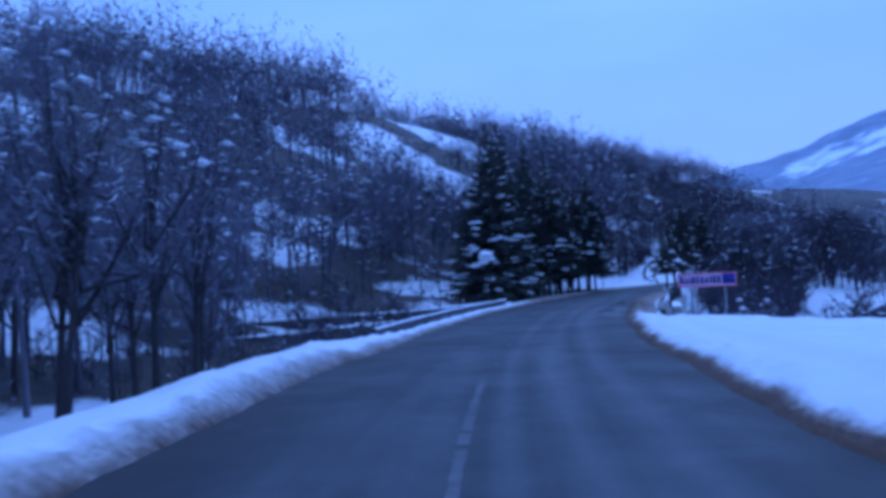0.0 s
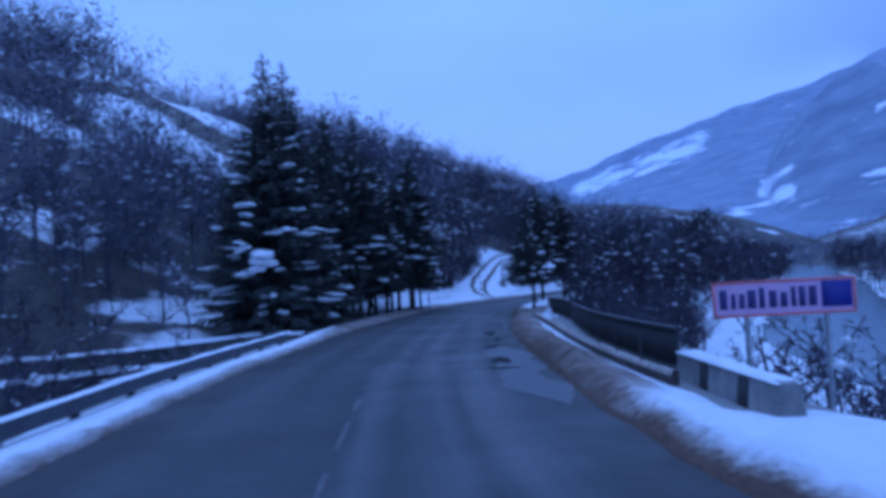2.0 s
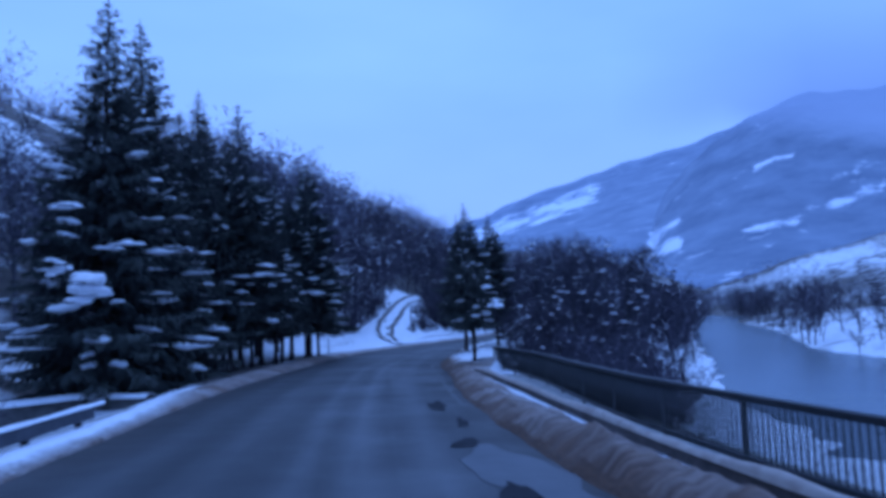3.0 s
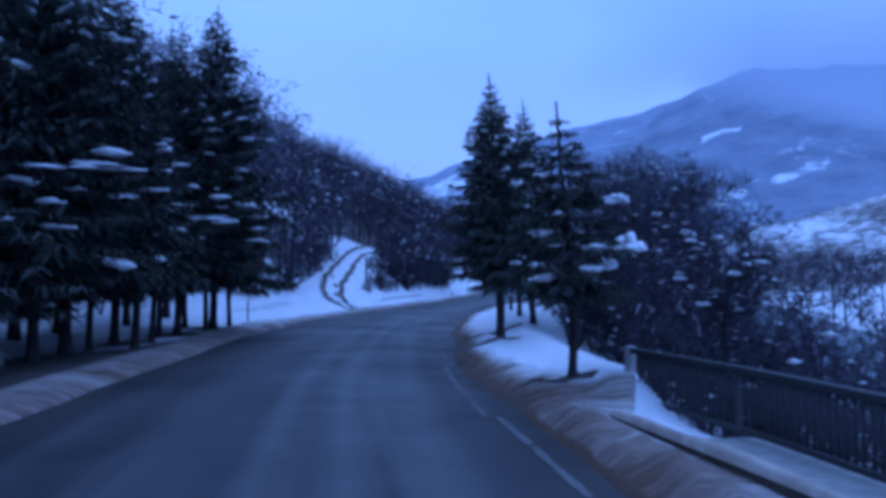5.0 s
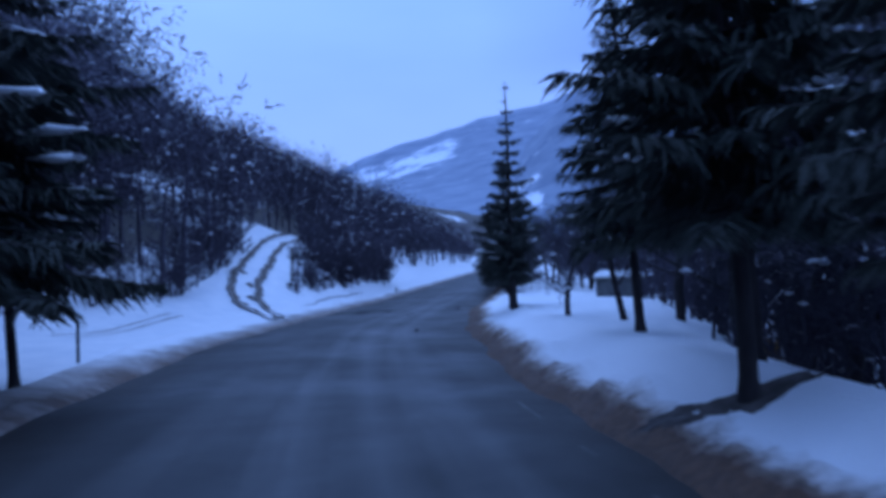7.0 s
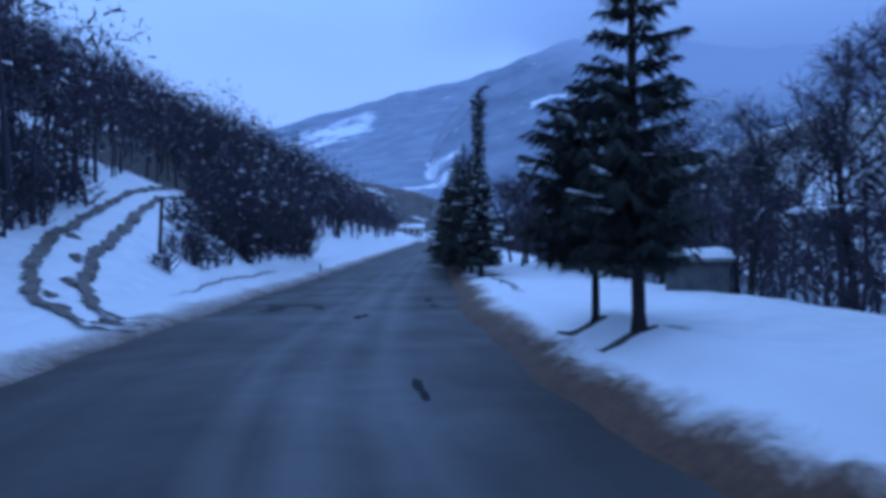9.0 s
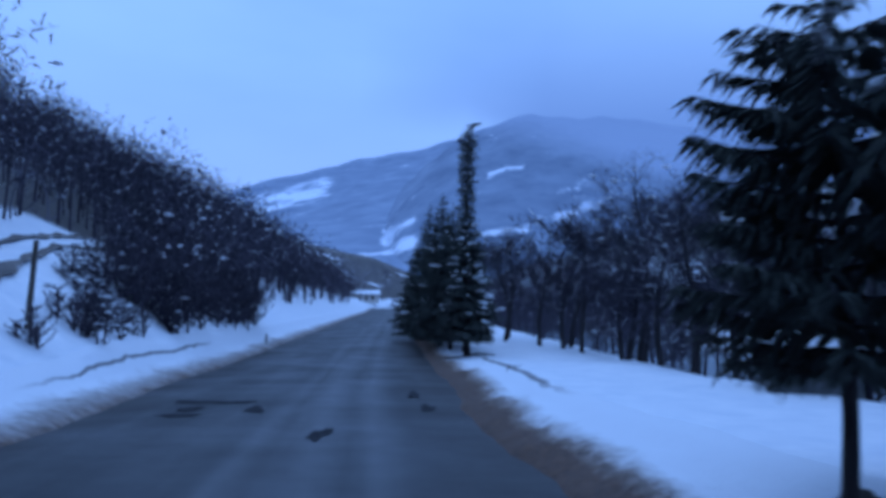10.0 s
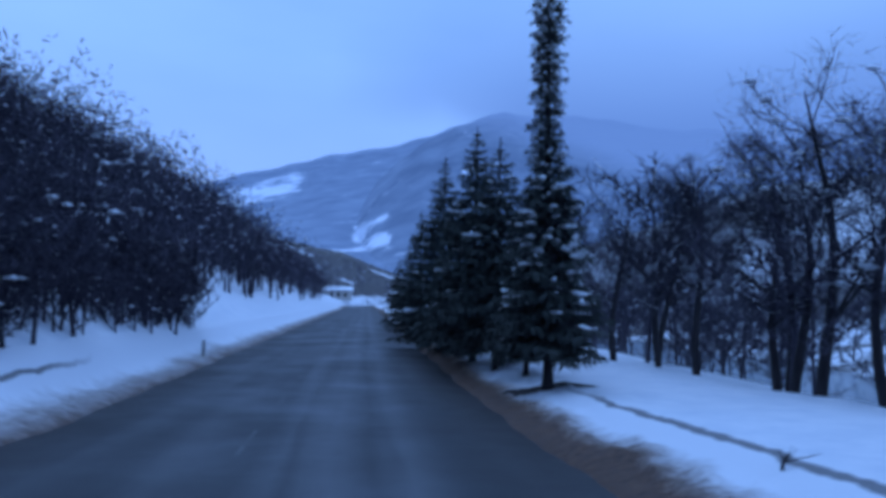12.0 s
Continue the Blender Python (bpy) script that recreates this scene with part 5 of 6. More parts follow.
EDGE_TREES = [(21.2, 57.5, 6.2), (20.6, 54.6, 4.8), (18.4, 53.2, 3.6), (17.2, 50.4, 3.2), (23.6, 58.4, 6.6), (22.6, 55.9, 4.6), (25.8, 58.6, 5.6), (22.8, 60.4, 6.4), (25.0, 61.0, 7.2), (27.0, 64.4, 7.2), (28.6, 67.4, 6.6), (24.6, 63.6, 6.4), (26.2, 66.2, 6.0), (24.0, 61.8, 6.8), (23.8, 59.6, 7.0), (26.0, 62.6, 7.2), (22.2, 58.8, 6.4), (23.4, 65.4, 2.9), (23.8, 67.4, 2.5), (47.4, 86.2, 9.0), (46.0, 87.8, 8.2), (49.4, 90.0, 7.6), (48.4, 84.2, 8.6)]
for i, (x, y, h) in enumerate(EDGE_TREES):
    bare_tree((x, y), h, 370 + i, "leafless tree on the steep snowy river bank", "bare trees on the river bank", 0.20, 0.38, 420 if i > 18 else 900 if i > 6 else 1200, 0.02, HAZY_FROST if i > 6 else None, 16, 0.19)


# ---- river ----
def river():
    s = np.arange(-60, 420, 4.0)
    d = np.array([9.0, 13, 18, 24, 32])
    ss, dd = np.meshgrid(s, d, indexing="ij")
    x, y = place(ss, dd)
    z = np.interp(ss, (-60, 50, 62, 74, 100, 420), (-3.15, -3.0, -2.5, -2.05, -1.7, -0.9)) + road_z(ss)
    v = np.stack([x, y, z], -1).reshape(-1, 3)
    tagged(new("river", mesh_of("river", v, grid_faces(len(s), len(d)), WATER, smooth=True)), "dark shallow river between snowy banks", "river", kind="structure")


river()


# ---- bridge: guard rail, railing, end blocks, deck edge ----
def run(s0, s1, d, z0, z1, half, step=1.0, cap=0.0):
    """A bar of rectangular section that follows the road."""
    s = np.arange(s0, s1 + 1e-6, step)
    b = min(0.012, half * 0.3)
    loop = [(-half, z0), (half, z0), (half, z1 - b), (half - b, z1), (-half + b, z1), (-half, z1 - b)]
    v = []
    for a in s:
        for off, z in loop:
            x, y = place(a, (d(a) if callable(d) else d) + off)
            v.append((float(x), float(y), z + float(road_z(a))))
    k = len(loop)
    f = [(i * k + j, i * k + (j + 1) % k, (i + 1) * k + (j + 1) % k, (i + 1) * k + j) for i in range(len(s) - 1) for j in range(k)]
    f += [tuple(range(k))[::-1], tuple((len(s) - 1) * k + j for j in range(k))]
    return v, f


def snow_cap(s0, s1, d, z, half, high, seed, mat=None):
    """Uneven snow lying along a bar."""
    s = np.arange(s0, s1 + 1e-6, 0.25)
    a = np.linspace(0, np.pi, 6)
    ss, aa = np.meshgrid(s, a, indexing="ij")
    tall = high * np.clip(0.75 + 0.5 * wave(ss * 1.3, ss * 0, seed) + 0.2 * wave(ss * 5.3, aa, seed + 1), 0.12, 2)
    x, y = place(ss, (d(ss) if callable(d) else d) - np.cos(aa) * half)
    return mesh_of("snow", np.stack([x, y, z + tall * np.sin(aa) + road_z(ss)], -1).reshape(-1, 3), grid_faces(len(s), 6), mat or PAD, smooth=True)


def guard_rail(s0, s1, d, z0, z1, label, beam_mat, cap_mat, high):
    rail = thing("guard_rail", (0, 0, 0), label, "guard rail")
    part("beam", mesh_of("beam", *run(s0, s1, d, z0, z1, 0.05), beam_mat), rail)
    post = mesh_of("post", *box(-0.06, 0.06, -0.06, 0.06, -0.35, z0 + 0.002, 0.012), DARK_METAL)
    for a in np.arange(s0 + 0.4, s1, 2.0):
        x, y = place(a, d(a) if callable(d) else d)
        p = part("post", post, rail)
        p.location = (float(x), float(y), 0)
    part("snow", snow_cap(s0, s1, d, z1 - 0.01, 0.07, high, 4 + s0, cap_mat), rail, "snow lying along the beam")


def kerb_line(a):
    return np.interp(a, (29, 44, 48, 51.2), (4.25, 4.2, 4.05, 3.78))


def rail_line(a):
    return np.interp(a, (30, 38, 42, 46, 50, 52.6), (4.72, 4.68, 4.85, 5.05, 4.95, 4.6))


guard_rail(20.5, 42.0, -3.98, 0.15, 0.365, "low dull steel guard rail on dark posts, capped with snow", grained("dull_steel", (0.030, 0.033, 0.042), (0.085, 0.090, 0.105), 5.0, 0.6, 0.3, 0.005, metal=0.3), PAD, 0.055)
guard_rail(29.0, 51.2, kerb_line, -0.12, 0.17, "low concrete guard rail capped with dirty snow", grained("soiled_concrete", (0.035, 0.026, 0.024), (0.105, 0.080, 0.070), 5.0, 0.9, 0.5, 0.01), DIRTY, 0.09)


def railing():
    rail = thing("bridge_railing", (0, 0, 0), "dark steel bridge railing of upright bars, snow on top", "railing")
    part("top_rail", mesh_of("top_rail", *run(30.2, 52.6, rail_line, 0.69, 0.76, 0.045, 0.8), DARK_METAL), rail)
    part("bottom_rail", mesh_of("bottom_rail", *run(30.2, 52.6, rail_line, 0.08, 0.14, 0.03, 0.8), DARK_METAL), rail)
    bar = mesh_of("bar", *box(-0.020, 0.020, -0.011, 0.011, 0.138, 0.692), DARK_METAL)
    for a in np.arange(30.3, 52.5, 0.11):
        x, y = place(a, rail_line(a))
        p = part("bar", bar, rail)
        p.location = (float(x), float(y), 0)
        p.rotation_euler = (0, 0, math.atan2(float(np.interp(a, S, HEAD[:, 1])), float(np.interp(a, S, HEAD[:, 0]))))
    post = mesh_of("post", *box(-0.022, 0.022, -0.022, 0.022, -0.05, 0.692, 0.005), DARK_METAL)
    for a in np.arange(30.25, 52.4, 2.23):
        x, y = place(a, rail_line(a))
        part("post", post, rail).location = (float(x), float(y), 0)
    x, y = place(52.7, rail_line(52.6))
    part("end_post", mesh_of("end_post", *box(-0.06, 0.06, -0.06, 0.06, -0.6, 0.78, 0.015), CONCRETE), rail, "pale concrete end post").location = (float(x), float(y), 0)


railing()


def deck_edge(side, d0, d1):
    """The bridge's concrete edge beam, which carries the railing."""
    d = side * (d0 + d1) / 2
    tagged(new("bridge_edge", mesh_of("bridge_edge", *run(22.5 if side < 0 else 26.3, 51, d, -0.9, 0.02, (d1 - d0) / 2), CONCRETE)), "concrete edge beam of the bridge deck", "bridge", kind="structure")


deck_edge(1, 3.5, 5.18)
deck_edge(-1, 3.5, 4.35)


def end_block(a, b, label):
    """A tapered concrete block with black stripes at the bridge's end."""
    a, b = Vector(a), Vector(b)
    length = (b - a).length
    block = thing("concrete_block", (a.x, a.y, rest_z(a.x, a.y) - 0.1), label, "road block", "bridge end blocks", turn=math.degrees(math.atan2(b.y - a.y, b.x - a.x)))
    high = 0.52
    v, f = box(0, length, -0.17, 0.17, 0, high, 0.03)
    v[:, 1] *= 1 - 0.35 * v[:, 2] / high
    part("body", mesh_of("body", v, f, grained("stained_concrete", (0.10, 0.098, 0.10), (0.27, 0.26, 0.25), 4.0, 0.9, 0.6, 0.01)), block)
    for k in (0.30, 0.68):
        w, g = box(length * k, length * k + 0.36, -0.174, 0.174, 0.02, high - 0.06, 0.0)
        w[:, 1] *= 1 - 0.34 * w[:, 2] / high
        part("stripe", mesh_of("stripe", w, g, BLACK_PAINT), block, "painted black stripe")
    q = np.linspace(0, 1, 9)
    a2 = np.linspace(0, np.pi, 6)
    qq, aa = np.meshgrid(q, a2, indexing="ij")
    cap = np.stack([qq * length, -np.cos(aa) * 0.15, high - 0.02 + np.sin(aa) * 0.075 * (0.7 + 0.45 * np.sin(qq * 11) * np.cos(qq * 5)) * np.clip(np.minimum(qq, 1 - qq) * 8, 0.25, 1)], -1)
    part("snow", mesh_of("snow", cap.reshape(-1, 3), grid_faces(9, 6), PAD, smooth=True), block, "cushion of snow on top")


end_block((8.42, 28.6), (7.42, 24.95), "weathered concrete block with black stripes and a snow cap")


STONE = grained("dark_field_stone", (0.035, 0.034, 0.036), (0.12, 0.115, 0.11), 4.0, 0.95, 0.7, 0.04)


def stream_wall(points, high, thick, label):
    """A rough stone wall along the stream, with snow on its top."""
    wall = thing("stream_wall", (0, 0, 0), label, "stone wall", kind="structure")
    q = np.array(points, float)
    k = np.concatenate([[0], np.cumsum(np.hypot(*np.diff(q[:, :2], axis=0).T))])
    u = np.arange(0, k[-1], 0.4)
    x, y, z = (np.interp(u, k, q[:, i]) for i in range(3))
    tx, ty = np.gradient(x), np.gradient(y)
    ln = np.hypot(tx, ty)
    nx, ny = -ty / ln, tx / ln
    rows = [(thick, -high), (thick * 0.9, -high * 0.5), (thick * 0.8, 0), (-thick * 0.8, 0), (-thick, -high)]
    v = np.stack([np.stack([x + nx * o, y + ny * o, z + h], -1) for o, h in rows], 1)
    v[:, :, 2] += 0.05 * wave(u * 2.1, u * 0, 3)[:, None]
    v += np.random.default_rng(2).normal(0, 0.025, v.shape)
    part("masonry", mesh_of("masonry", v.reshape(-1, 3), grid_faces(len(u), 5), STONE), wall)
    a = np.linspace(0, np.pi, 6)
    tall = 0.14 * np.clip(1 + 0.5 * wave(u * 0.9, u * 0, 5), 0.3, 2)
    c = np.stack([np.stack([x + nx * np.cos(t) * thick, y + ny * np.cos(t) * thick, z - 0.03 + tall * math.sin(t)], -1) for t in a], 1)
    part("snow", mesh_of("snow", c.reshape(-1, 3), grid_faces(len(u), 6), PAD, smooth=True), wall, "snow lying on the wall")


stream_wall([(-16, 45, -0.5), (-7, 48.5, -0.35), (-2.5, 50.2, -0.35), (2.4, 50.8, -0.1), (4.6, 49.6, -0.1)], 2.4, 0.3, "dark rough stone wall along the stream under snow")
stream_wall([(-12, 42.5, -1.1), (-4, 46.2, -0.85), (1.5, 47.8, -0.65), (3.2, 46.6, -0.6)], 1.8, 0.3, "low dark stone wall along the stream under snow")


# ---- road sign ----
def flat_material(name, c0, c1, rough=0.45):
    return grained(name, c0, c1, 14.0, rough, 0.1, 0.002)


SIGN_FACE = flat_material("pink_white_reflective_sheet", (0.46, 0.26, 0.42), (0.62, 0.37, 0.52))
SIGN_RED = flat_material("red_sign_border", (0.60, 0.10, 0.12), (0.78, 0.20, 0.20))
SIGN_BLUE = flat_material("blue_sign_field", (0.010, 0.012, 0.16), (0.020, 0.022, 0.26))
SIGN_INK = flat_material("dark_blue_lettering", (0.020, 0.018, 0.10), (0.035, 0.030, 0.16))
GALVANISED = grained("galvanised_steel", (0.22, 0.23, 0.24), (0.42, 0.43, 0.44), 9.0, 0.45, 0.2, 0.003, metal=0.6)


def road_sign(a, b, low, high):
    a, b = Vector((*a, 0)), Vector((*b, 0))
    width = (b - a).length
    g = min(land_xy(a.x, a.y), land_xy(b.x, b.y))
    sign = thing("road_sign", (a.x, a.y, 0), "long pink and blue road sign with red border on posts", "road sign", turn=math.degrees(math.atan2(b.y - a.y, b.x - a.x)))
    part("panel", mesh_of("panel", *box(0, width, 0, 0.03, low, high, 0.004), SIGN_FACE), sign)
    f = 0.035
    for name, ext in (("border", (0, width, -0.008, -0.001, high - f, high)), ("border", (0, width, -0.008, -0.001, low, low + f)), ("border", (0, f, -0.008, -0.001, low + f, high - f)), ("border", (width - f, width, -0.008, -0.001, low + f, high - f))):
        part(name, mesh_of(name, *box(*ext), SIGN_RED), sign, "red border strip")
    part("blue_field", mesh_of("blue_field", *box(width * 0.76, width - f - 0.02, -0.007, -0.001, low + 0.09, high - 0.05), SIGN_BLUE), sign, "deep blue field")
    rng = np.random.default_rng(5)
    x = 0.09
    while x < width * 0.70:
        w = rng.uniform(0.05, 0.12)
        part("lettering", mesh_of("lettering", *box(x, x + w, -0.006, -0.001, (low + high) / 2 - 0.13, (low + high) / 2 + rng.uniform(0.07, 0.15)), SIGN_INK), sign, "dark blue bar of lettering")
        x += w + rng.uniform(0.035, 0.06)
    for k in (0.24, 0.80):
        part("post", mesh_of("post", *tube([(width * k, 0.06, g - 0.3), (width * k, 0.06, (low + g) / 2), (width * k, 0.06, high - 0.03)], [0.035] * 3, 10), GALVANISED, smooth=True), sign, "galvanised round post")


road_sign((8.19, 27.42), (10.1, 26.94), 0.95, 1.44)


# ---- the side track, its post, and other small things by the road ----
TRACK = np.array([(22.9, 80.9), (22.2, 81.3), (21.8, 82.4), (22.1, 84.2), (22.9, 86.6), (24.0, 89.0), (25.2, 91.4), (27.6, 96.2), (30.4, 101.6), (33.6, 107.0)])


def side_track():
    k = np.linspace(0, len(TRACK) - 1, 140)
    c = np.stack([np.interp(k, np.arange(len(TRACK)), TRACK[:, i]) for i in (0, 1)], 1)
    win = np.hanning(13)
    win /= win.sum()
    c = np.stack([np.convolve(np.pad(c[:, i], 6, mode="edge"), win, "valid") for i in (0, 1)], 1)
    t = np.gradient(c, axis=0)
    t /= np.linalg.norm(t, axis=1, keepdims=True)
    nrm = np.stack([t[:, 1], -t[:, 0]], 1)
    track = thing("side_track", (0, 0, 0), "rutted snowy side track climbing the bank", "track", kind="structure")
    for off, w in ((-0.52, 0.14), (0.52, 0.14)):
        cols = np.linspace(-1, 1, 5)
        v = []
        for i, (p, n) in enumerate(zip(c, nrm)):
            wob = 0.04 * math.sin(i * 0.35 + off) + 0.03 * math.sin(i * 1.3 + 4 * off)
            edge = w * (1 + 0.30 * math.sin(i * 0.83 + 5 * off) + 0.25 * math.sin(i * 2.1 + off))
            for q in cols:
                x, y = p + n * (off + q * edge + wob)
                v.append((x, y, max(land_xy(x + 0.1 * a, y + 0.1 * b) for a, b in ((0, 0), (1, 0), (-1, 0), (0, 1), (0, -1))) + (0.05 if i > 14 else 0.09)))
        part("rut", mesh_of("rut", v, grid_faces(len(c), 5), RUT, smooth=True), track, "muddy wheel rut")
    # mud thrown up between the ruts
    for k, i in enumerate((17, 27, 36, 47, 60, 72)):
        p, n, w = c[i], nrm[i], 0.10 + 0.05 * math.sin(k * 2.3)
        a = np.arange(12) * 2 * np.pi / 12
        v = [(*p, 0)] + [(*(p + n * (0.36 * math.sin(k * 1.7 + 2) + w * math.cos(q) * (1 + 0.4 * math.sin(3 * q + k))) + t[i] * 0.34 * math.sin(q) * (1 + 0.3 * math.sin(2 * q + k))), 0) for q in a]
        v = [(x, y, rest_z(x, y) + 0.035) for x, y, z in v]
        part("mud", mesh_of("mud", v, [(0, 1 + j, 1 + (j + 1) % 12) for j in range(12)], RUT, smooth=True), track, "patch of mud between the ruts")
    # faint older wheel marks turning in beside the road
    u = np.linspace(0, 1, 30)
    for shift in (0.0, 0.42):
        v = []
        for q in u:
            s, d = 75.6 + 5.6 * q, -6.5 + 0.9 * q + 0.25 * math.sin(q * 5) - shift
            for e in (-1, 1):
                x, y = place(s, d + e * (0.018 + 0.02 * abs(math.sin(q * 9 + shift * 5))))
                v.append((float(x), float(y), rest_z(float(x), float(y)) + 0.012))
        part("wheel_mark", mesh_of("wheel_mark", v, grid_faces(len(u), 2), RUT, smooth=True), track, "faint wheel mark in the snow")


side_track()


def pole(name, xy, high, radius, label, category, lean=(0.0, 0.0), mat=None, below=0.3):
    z = rest_z(*xy)
    t = np.linspace(0, 1, 5)
    base = thing(name, (*xy, z), label, category)
    pts = np.stack([lean[0] * t, lean[1] * t, -below + t * (high + below)], 1)
    part("shaft", mesh_of("shaft", *tube(pts, radius * (1 - 0.2 * t), 8), mat or WOOD, smooth=True), base)
    return base


pole("wooden_post", (25.85, 88.85), 1.85, 0.065, "dark weathered wooden post standing in the snow", "post", (0.10, 0.0))
pole("marker_rod", (14.2, 70.0), 0.78, 0.032, "thin dark marker rod at the road's edge", "marker rod", mat=DARK_METAL)
pole("marker_post", (39.6, 103.4), 0.45, 0.06, "short stone marker post in the snow at the road's edge", "marker post", mat=CONCRETE)


def twig_thing(xy, seed):
    """A broken branch sticking out of the snow."""
    rng = np.random.default_rng(seed)
    z = rest_z(*xy)
    b = thing("broken_branch", (*xy, z), "dark broken branch sticking out of the snow", "branch")
    pile = Pile()
    pile.add(*tube([(0, 0, -0.1), (0.12, 0.03, 0.1), (0.30, 0.05, 0.2)], [0.03, 0.025, 0.01], 6))
    for i in range(5):
        e = rng.normal(0, 0.14, 3)
        pile.add(*tube([(0.1 + 0.03 * i, 0.03, 0.1), (0.15 + e[0], e[1], 0.18 + abs(e[2]))], [0.014, 0.004], 4))
    part("wood", pile.mesh("wood", BARK), b).scale = (0.65, 0.65, 0.65)


twig_thing((35.1, 84.4), 3)


def concrete_hut(xy, turn):
    """A low concrete chamber on the river bank under a cap of snow."""
    z = rest_z(*xy)
    hut = thing("concrete_chamber", (*xy, z - 0.42), "small grey concrete chamber under a thick cap of snow", "utility hut", turn=turn)
    part("body", mesh_of("body", *box(-0.85, 0.85, -0.75, 0.75, 0, 1.15, 0.03), grained("damp_grey_concrete", (0.07, 0.075, 0.08), (0.17, 0.17, 0.17), 3.5, 0.9, 0.5, 0.01)), hut)
    part("slab", mesh_of("slab", *box(-0.95, 0.95, -0.85, 0.85, 1.15, 1.26, 0.02), CONCRETE), hut, "projecting concrete roof slab")
    part("hatch", mesh_of("hatch", *box(-0.32, 0.32, -0.79, -0.745, 0.25, 1.0, 0.01), DARK_METAL), hut, "dark metal hatch")
    g = np.linspace(-1, 1, 13)
    gx, gy = np.meshgrid(g, g, indexing="ij")
    edge = np.clip(1 - np.maximum(np.abs(gx), np.abs(gy)) ** 6, 0, 1)
    cap = np.stack([gx * 0.98, gy * 0.88, 1.24 + edge * (0.26 + 0.04 * wave(gx * 3, gy * 3, 2))], -1)
    part("snow", mesh_of("snow", cap.reshape(-1, 3), grid_faces(13, 13), PAD, smooth=True), hut, "thick cap of snow")


concrete_hut((35.8, 77.65), 28)


def meter_box(xy, turn):
    """An ochre cabinet on a foot, and the thin white pole beside it."""
    z = rest_z(*xy)
    cabinet = thing("utility_cabinet", (*xy, z - 0.15), "small ochre utility cabinet with snow on top", "utility cabinet", turn=turn)
    ochre = grained("ochre_paint", (0.20, 0.115, 0.030), (0.34, 0.20, 0.055), 5.0, 0.7, 0.3, 0.004)
    part("foot", mesh_of("foot", *box(-0.22, 0.22, -0.12, 0.12, 0, 0.16, 0.01), CONCRETE), cabinet)
    part("body", mesh_of("body", *box(-0.32, 0.32, -0.18, 0.18, 0.16, 0.72, 0.02), ochre), cabinet)
    part("door", mesh_of("door", *box(-0.28, 0.28, -0.195, -0.178, 0.20, 0.68, 0.006), ochre), cabinet, "ochre cabinet door")
    g = np.linspace(-1, 1, 9)
    gx, gy = np.meshgrid(g, g, indexing="ij")
    cap = np.stack([gx * 0.34, gy * 0.2, 0.71 + 0.09 * np.clip(1 - np.maximum(np.abs(gx), np.abs(gy)) ** 4, 0, 1)], -1)
    part("snow", mesh_of("snow", cap.reshape(-1, 3), grid_faces(9, 9), PAD, smooth=True), cabinet, "snow on the cabinet")


meter_box((26.4, 64.3), 40)
pole("white_pole", (26.75, 63.9), 1.15, 0.035, "thin white pole standing in the snow", "pole", mat=WHITE_PAINT)


# ---- house at the far end of the road ----
def far_house():
    x, y = 161.3, 258.0
    z = land_xy(x, y)
    house = thing("house", (x, y, z - 0.4), "low pale house with a snow-covered roof beside the road", "house", turn=-38)
    part("wall", mesh_of("wall", *box(-3.8, 3.8, -2.8, 2.8, 0, 2.6, 0.02), grained("pale_plaster", (0.40, 0.37, 0.34), (0.58, 0.55, 0.52), 2.0)), house)
    prof = [(-3.3, 2.4), (0, 3.5), (3.3, 2.4), (3.3, 2.68), (0, 3.8), (-3.3, 2.68)]
    v = [(sx, yy, zz) for sx in (-4.2, 4.2) for yy, zz in prof]
    f = [(i, (i + 1) % 6, 6 + (i + 1) % 6, 6 + i) for i in range(6)] + [(0, 5, 4, 1), (1, 4, 3, 2), (6, 7, 10, 11), (7, 8, 9, 10)]
    part("roof", mesh_of("roof", v, f, SNOW), house, "roof under thick snow")
    for wx in (-2.4, 0.2, 2.6):
        part("window", mesh_of("window", *box(wx * 0.75 - 0.4, wx * 0.75 + 0.4, -2.84, -2.78, 1.0, 1.9), BLACK_PAINT), house, "dark window")


far_house()


# ---- marks on the road ----
def painted_line(s0, s1, d, half, gaps, seed):
    """A worn painted line: only its surviving pieces."""
    rng = np.random.default_rng(seed)
    pile = Pile()
    a = s0
    while a < s1:
        ln = rng.uniform(0.4, 2.2)
        q = np.arange(a, min(a + ln, s1) + 1e-6, 0.2)
        if len(q) > 1:
            ww = half * rng.uniform(0.5, 1.0, len(q))
            v = []
            for sq, w in zip(q, ww):
                for dd in (d - w, d + w):
                    x, y = place(sq, dd)
                    v.append((float(x), float(y), float(road_z(sq)) + 0.030 - 0.0035 * dd * dd + 0.006 * float(wave(x * 1.3, y * 1.3, 4)) + 0.006))
            pile.add(v, grid_faces(len(q), 2))
        a += ln + rng.uniform(*gaps)
    tagged(new("road_marking", pile.mesh("road_marking", LINE)), "worn, faded white line painted on the asphalt", "road marking", kind="structure")


painted_line(-20, 12.5, -0.30, 0.075, (0.01, 0.08), 3)
painted_line(14, 34, -0.2, 0.045, (0.3, 1.2), 8)
painted_line(92, 130, -0.3, 0.03, (1.2, 5.0), 4)
painted_line(42, 52, 2.66, 0.06, (0.02, 0.2), 5)
painted_line(52, 57.6, 2.52, 0.055, (0.01, 0.06), 6)
painted_line(59.4, 65.4, 2.60, 0.03, (0.9, 2.4), 9)

ROAD = bpy.data.objects["road"]


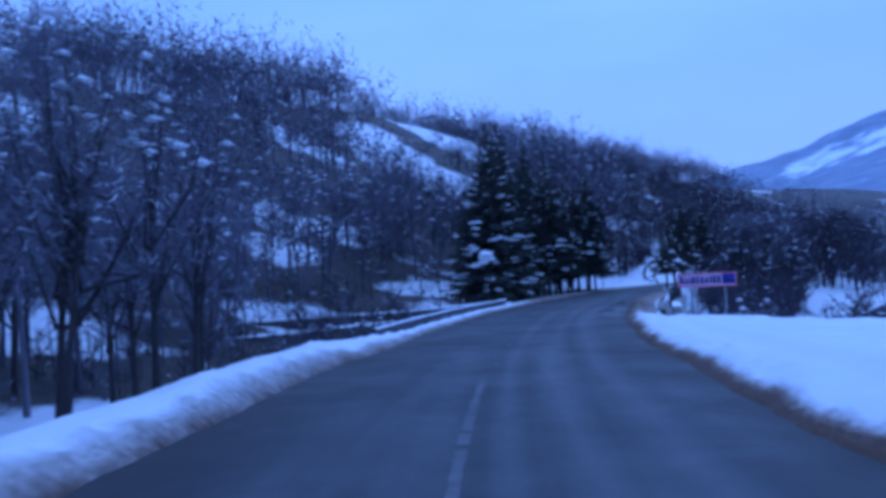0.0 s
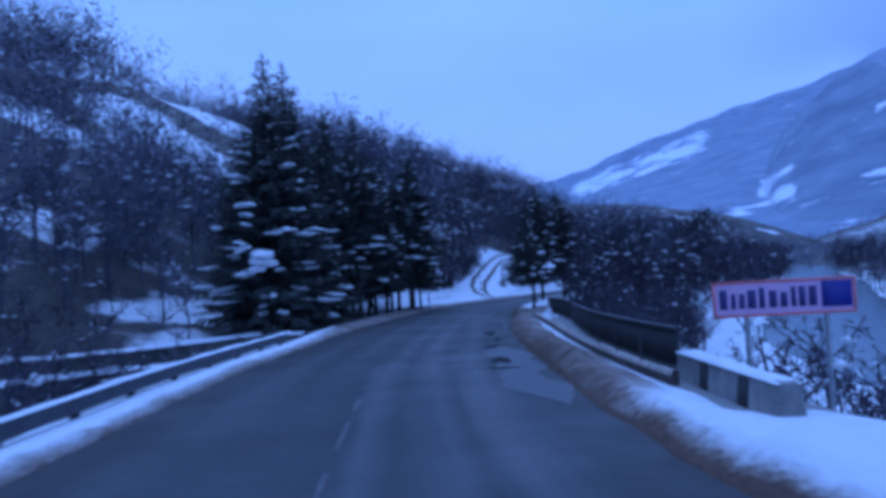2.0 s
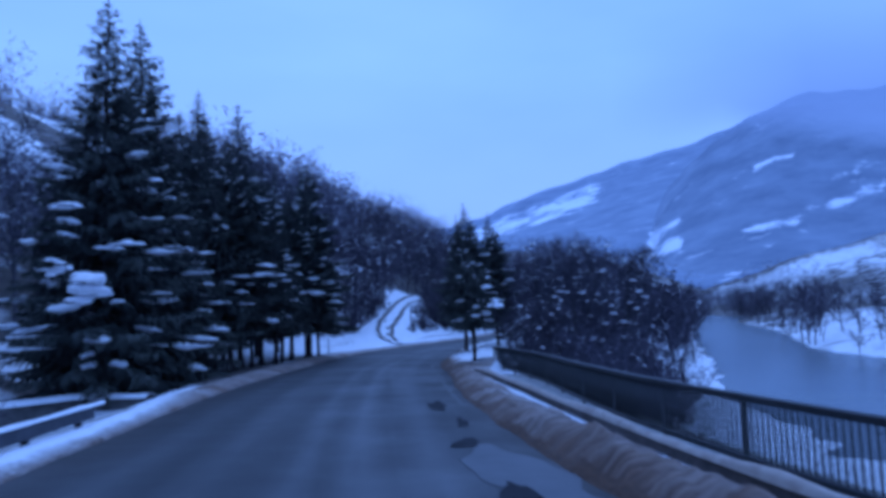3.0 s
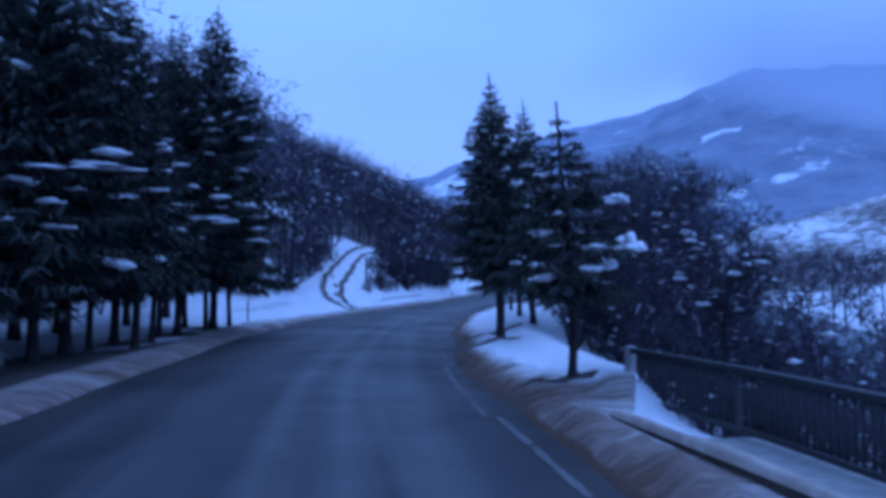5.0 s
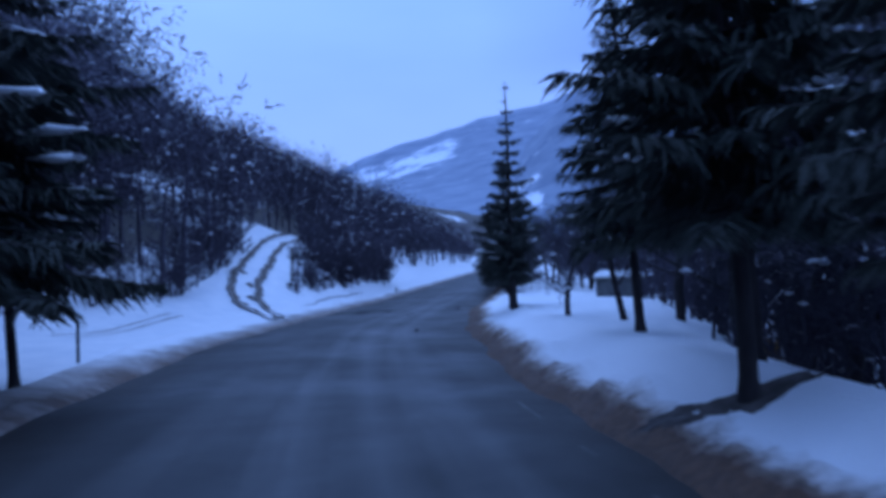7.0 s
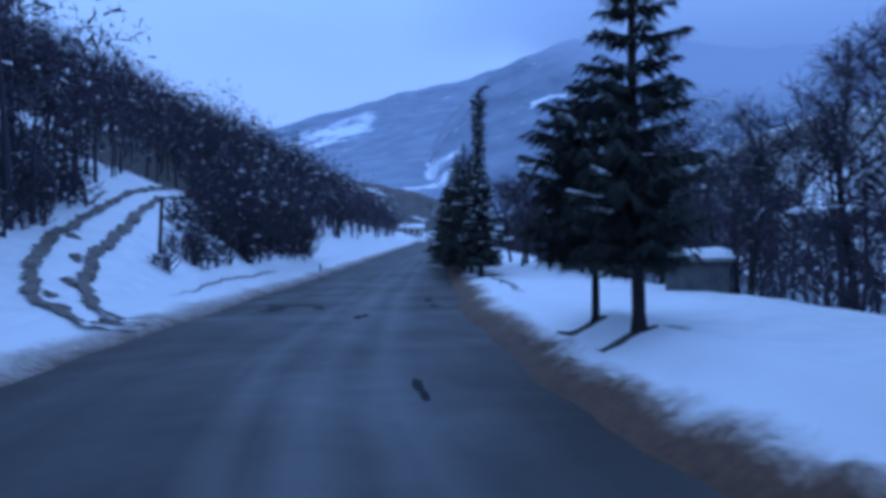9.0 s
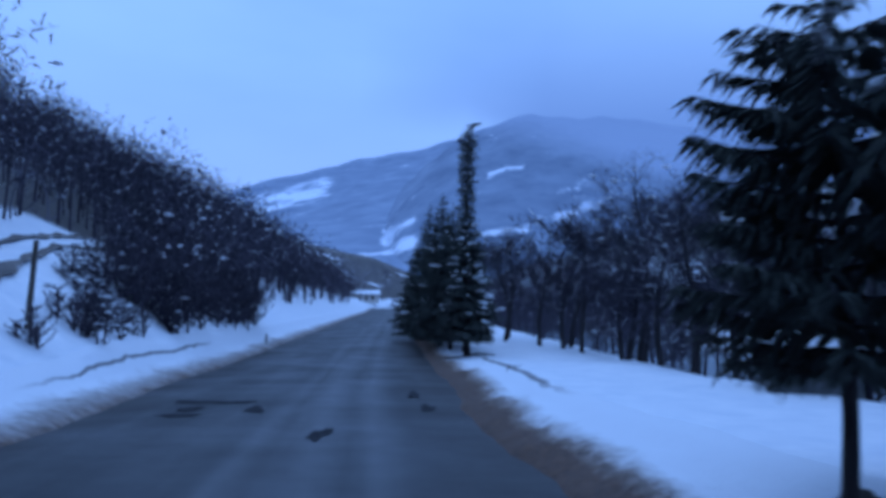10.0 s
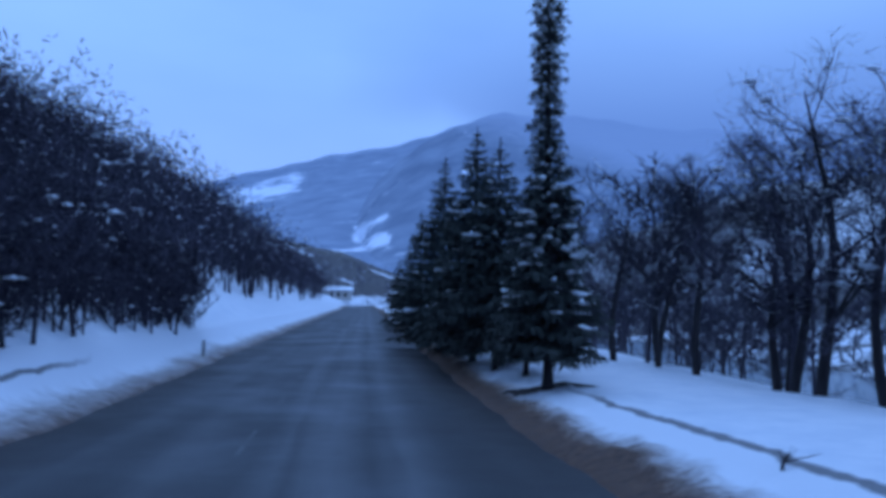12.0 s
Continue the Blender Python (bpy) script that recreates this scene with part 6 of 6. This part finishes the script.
def dark_patch(xy, long, wide, turn, seed):
    """An irregular dark repair or wet hollow in the asphalt."""
    rng = np.random.default_rng(seed)
    n = 34
    a = np.arange(n) * 2 * np.pi / n
    r = np.clip(1 + 0.2 * np.sin(2 * a + seed) + 0.16 * np.sin(3 * a + 2 * seed) + 0.12 * np.sin(5 * a + seed) + rng.normal(0, 0.10, n), 0.4, 1.8)
    c, s = math.cos(radians(turn)), math.sin(radians(turn))
    v = []
    for k in (0.0, 0.55, 1.0):
        for ang, q in zip(a, r):
            u, w = long * math.cos(ang) * q * k, wide * math.sin(ang) * q * k
            x, y = xy[0] + u * s + w * c, xy[1] + u * c - w * s
            sq, dq = along(x, y)
            v.append((x, y, float(road_z(sq)) + 0.030 - 0.0035 * dq * dq + 0.006 * float(wave(x * 1.3, y * 1.3, 4)) + 0.009))
    f = [(j * n + i, j * n + (i + 1) % n, (j + 1) * n + (i + 1) % n, (j + 1) * n + i) for j in (0, 1) for i in range(n)]
    part("asphalt_patch", mesh_of("asphalt_patch", v, f, WET), ROAD, "dark damp patch in the asphalt")


def meltwater(s0, s1, d0, d1, seed):
    """A thin sheet of meltwater along the road's edge."""
    q = np.arange(s0, s1, 0.25)
    ends = np.clip(np.minimum(q - s0, s1 - q) / 1.2, 0.05, 1)
    v = []
    for a, e in zip(q, ends):
        mid, half = (d0 + d1) / 2 + 0.10 * math.sin(a * 1.1 + seed), (d1 - d0) / 2 * e * (1 + 0.22 * math.sin(a * 2.3 + seed) + 0.12 * math.sin(a * 5.1))
        for k in np.linspace(-1, 1, 6):
            x, y = place(a, mid + k * half)
            dq = mid + k * half
            v.append((float(x), float(y), float(road_z(a)) + 0.030 - 0.0035 * dq * dq + 0.006 * float(wave(x * 1.3, y * 1.3, 4)) + 0.007))
    part("meltwater", mesh_of("meltwater", v, grid_faces(len(q), 6), PUDDLE, smooth=True), ROAD, "thin sheet of meltwater on the asphalt")


meltwater(28, 37.5, 2.05, 2.85, 2)
for i, (x, y, ln, wd, tn) in enumerate((
    (27.75, 85.15, .38, .30, 128), (28.25, 84.65, .32, .26, 110), (27.2, 84.2, .34, .2, 60), (28.0, 83.5, .55, .13, 36), (26.7, 83.6, .4, .16, 128), (27.35, 80.6, .5, .13, 42),
    (31.85, 83.95, .62, .13, 38), (30.6, 82.1, .45, .15, 40), (23.1, 72.9, .6, .06, 33), (6.95, 33.0, .7, .18, 20), (6.5, 31.6, .22, .24, 0), (9.2, 40.8, .8, .16, 15), (7.8, 36.2, .35, .18, 20), (8.6, 38.2, .5, .10, 20)
)):
    dark_patch((x, y), ln, wd, tn, i + 1)
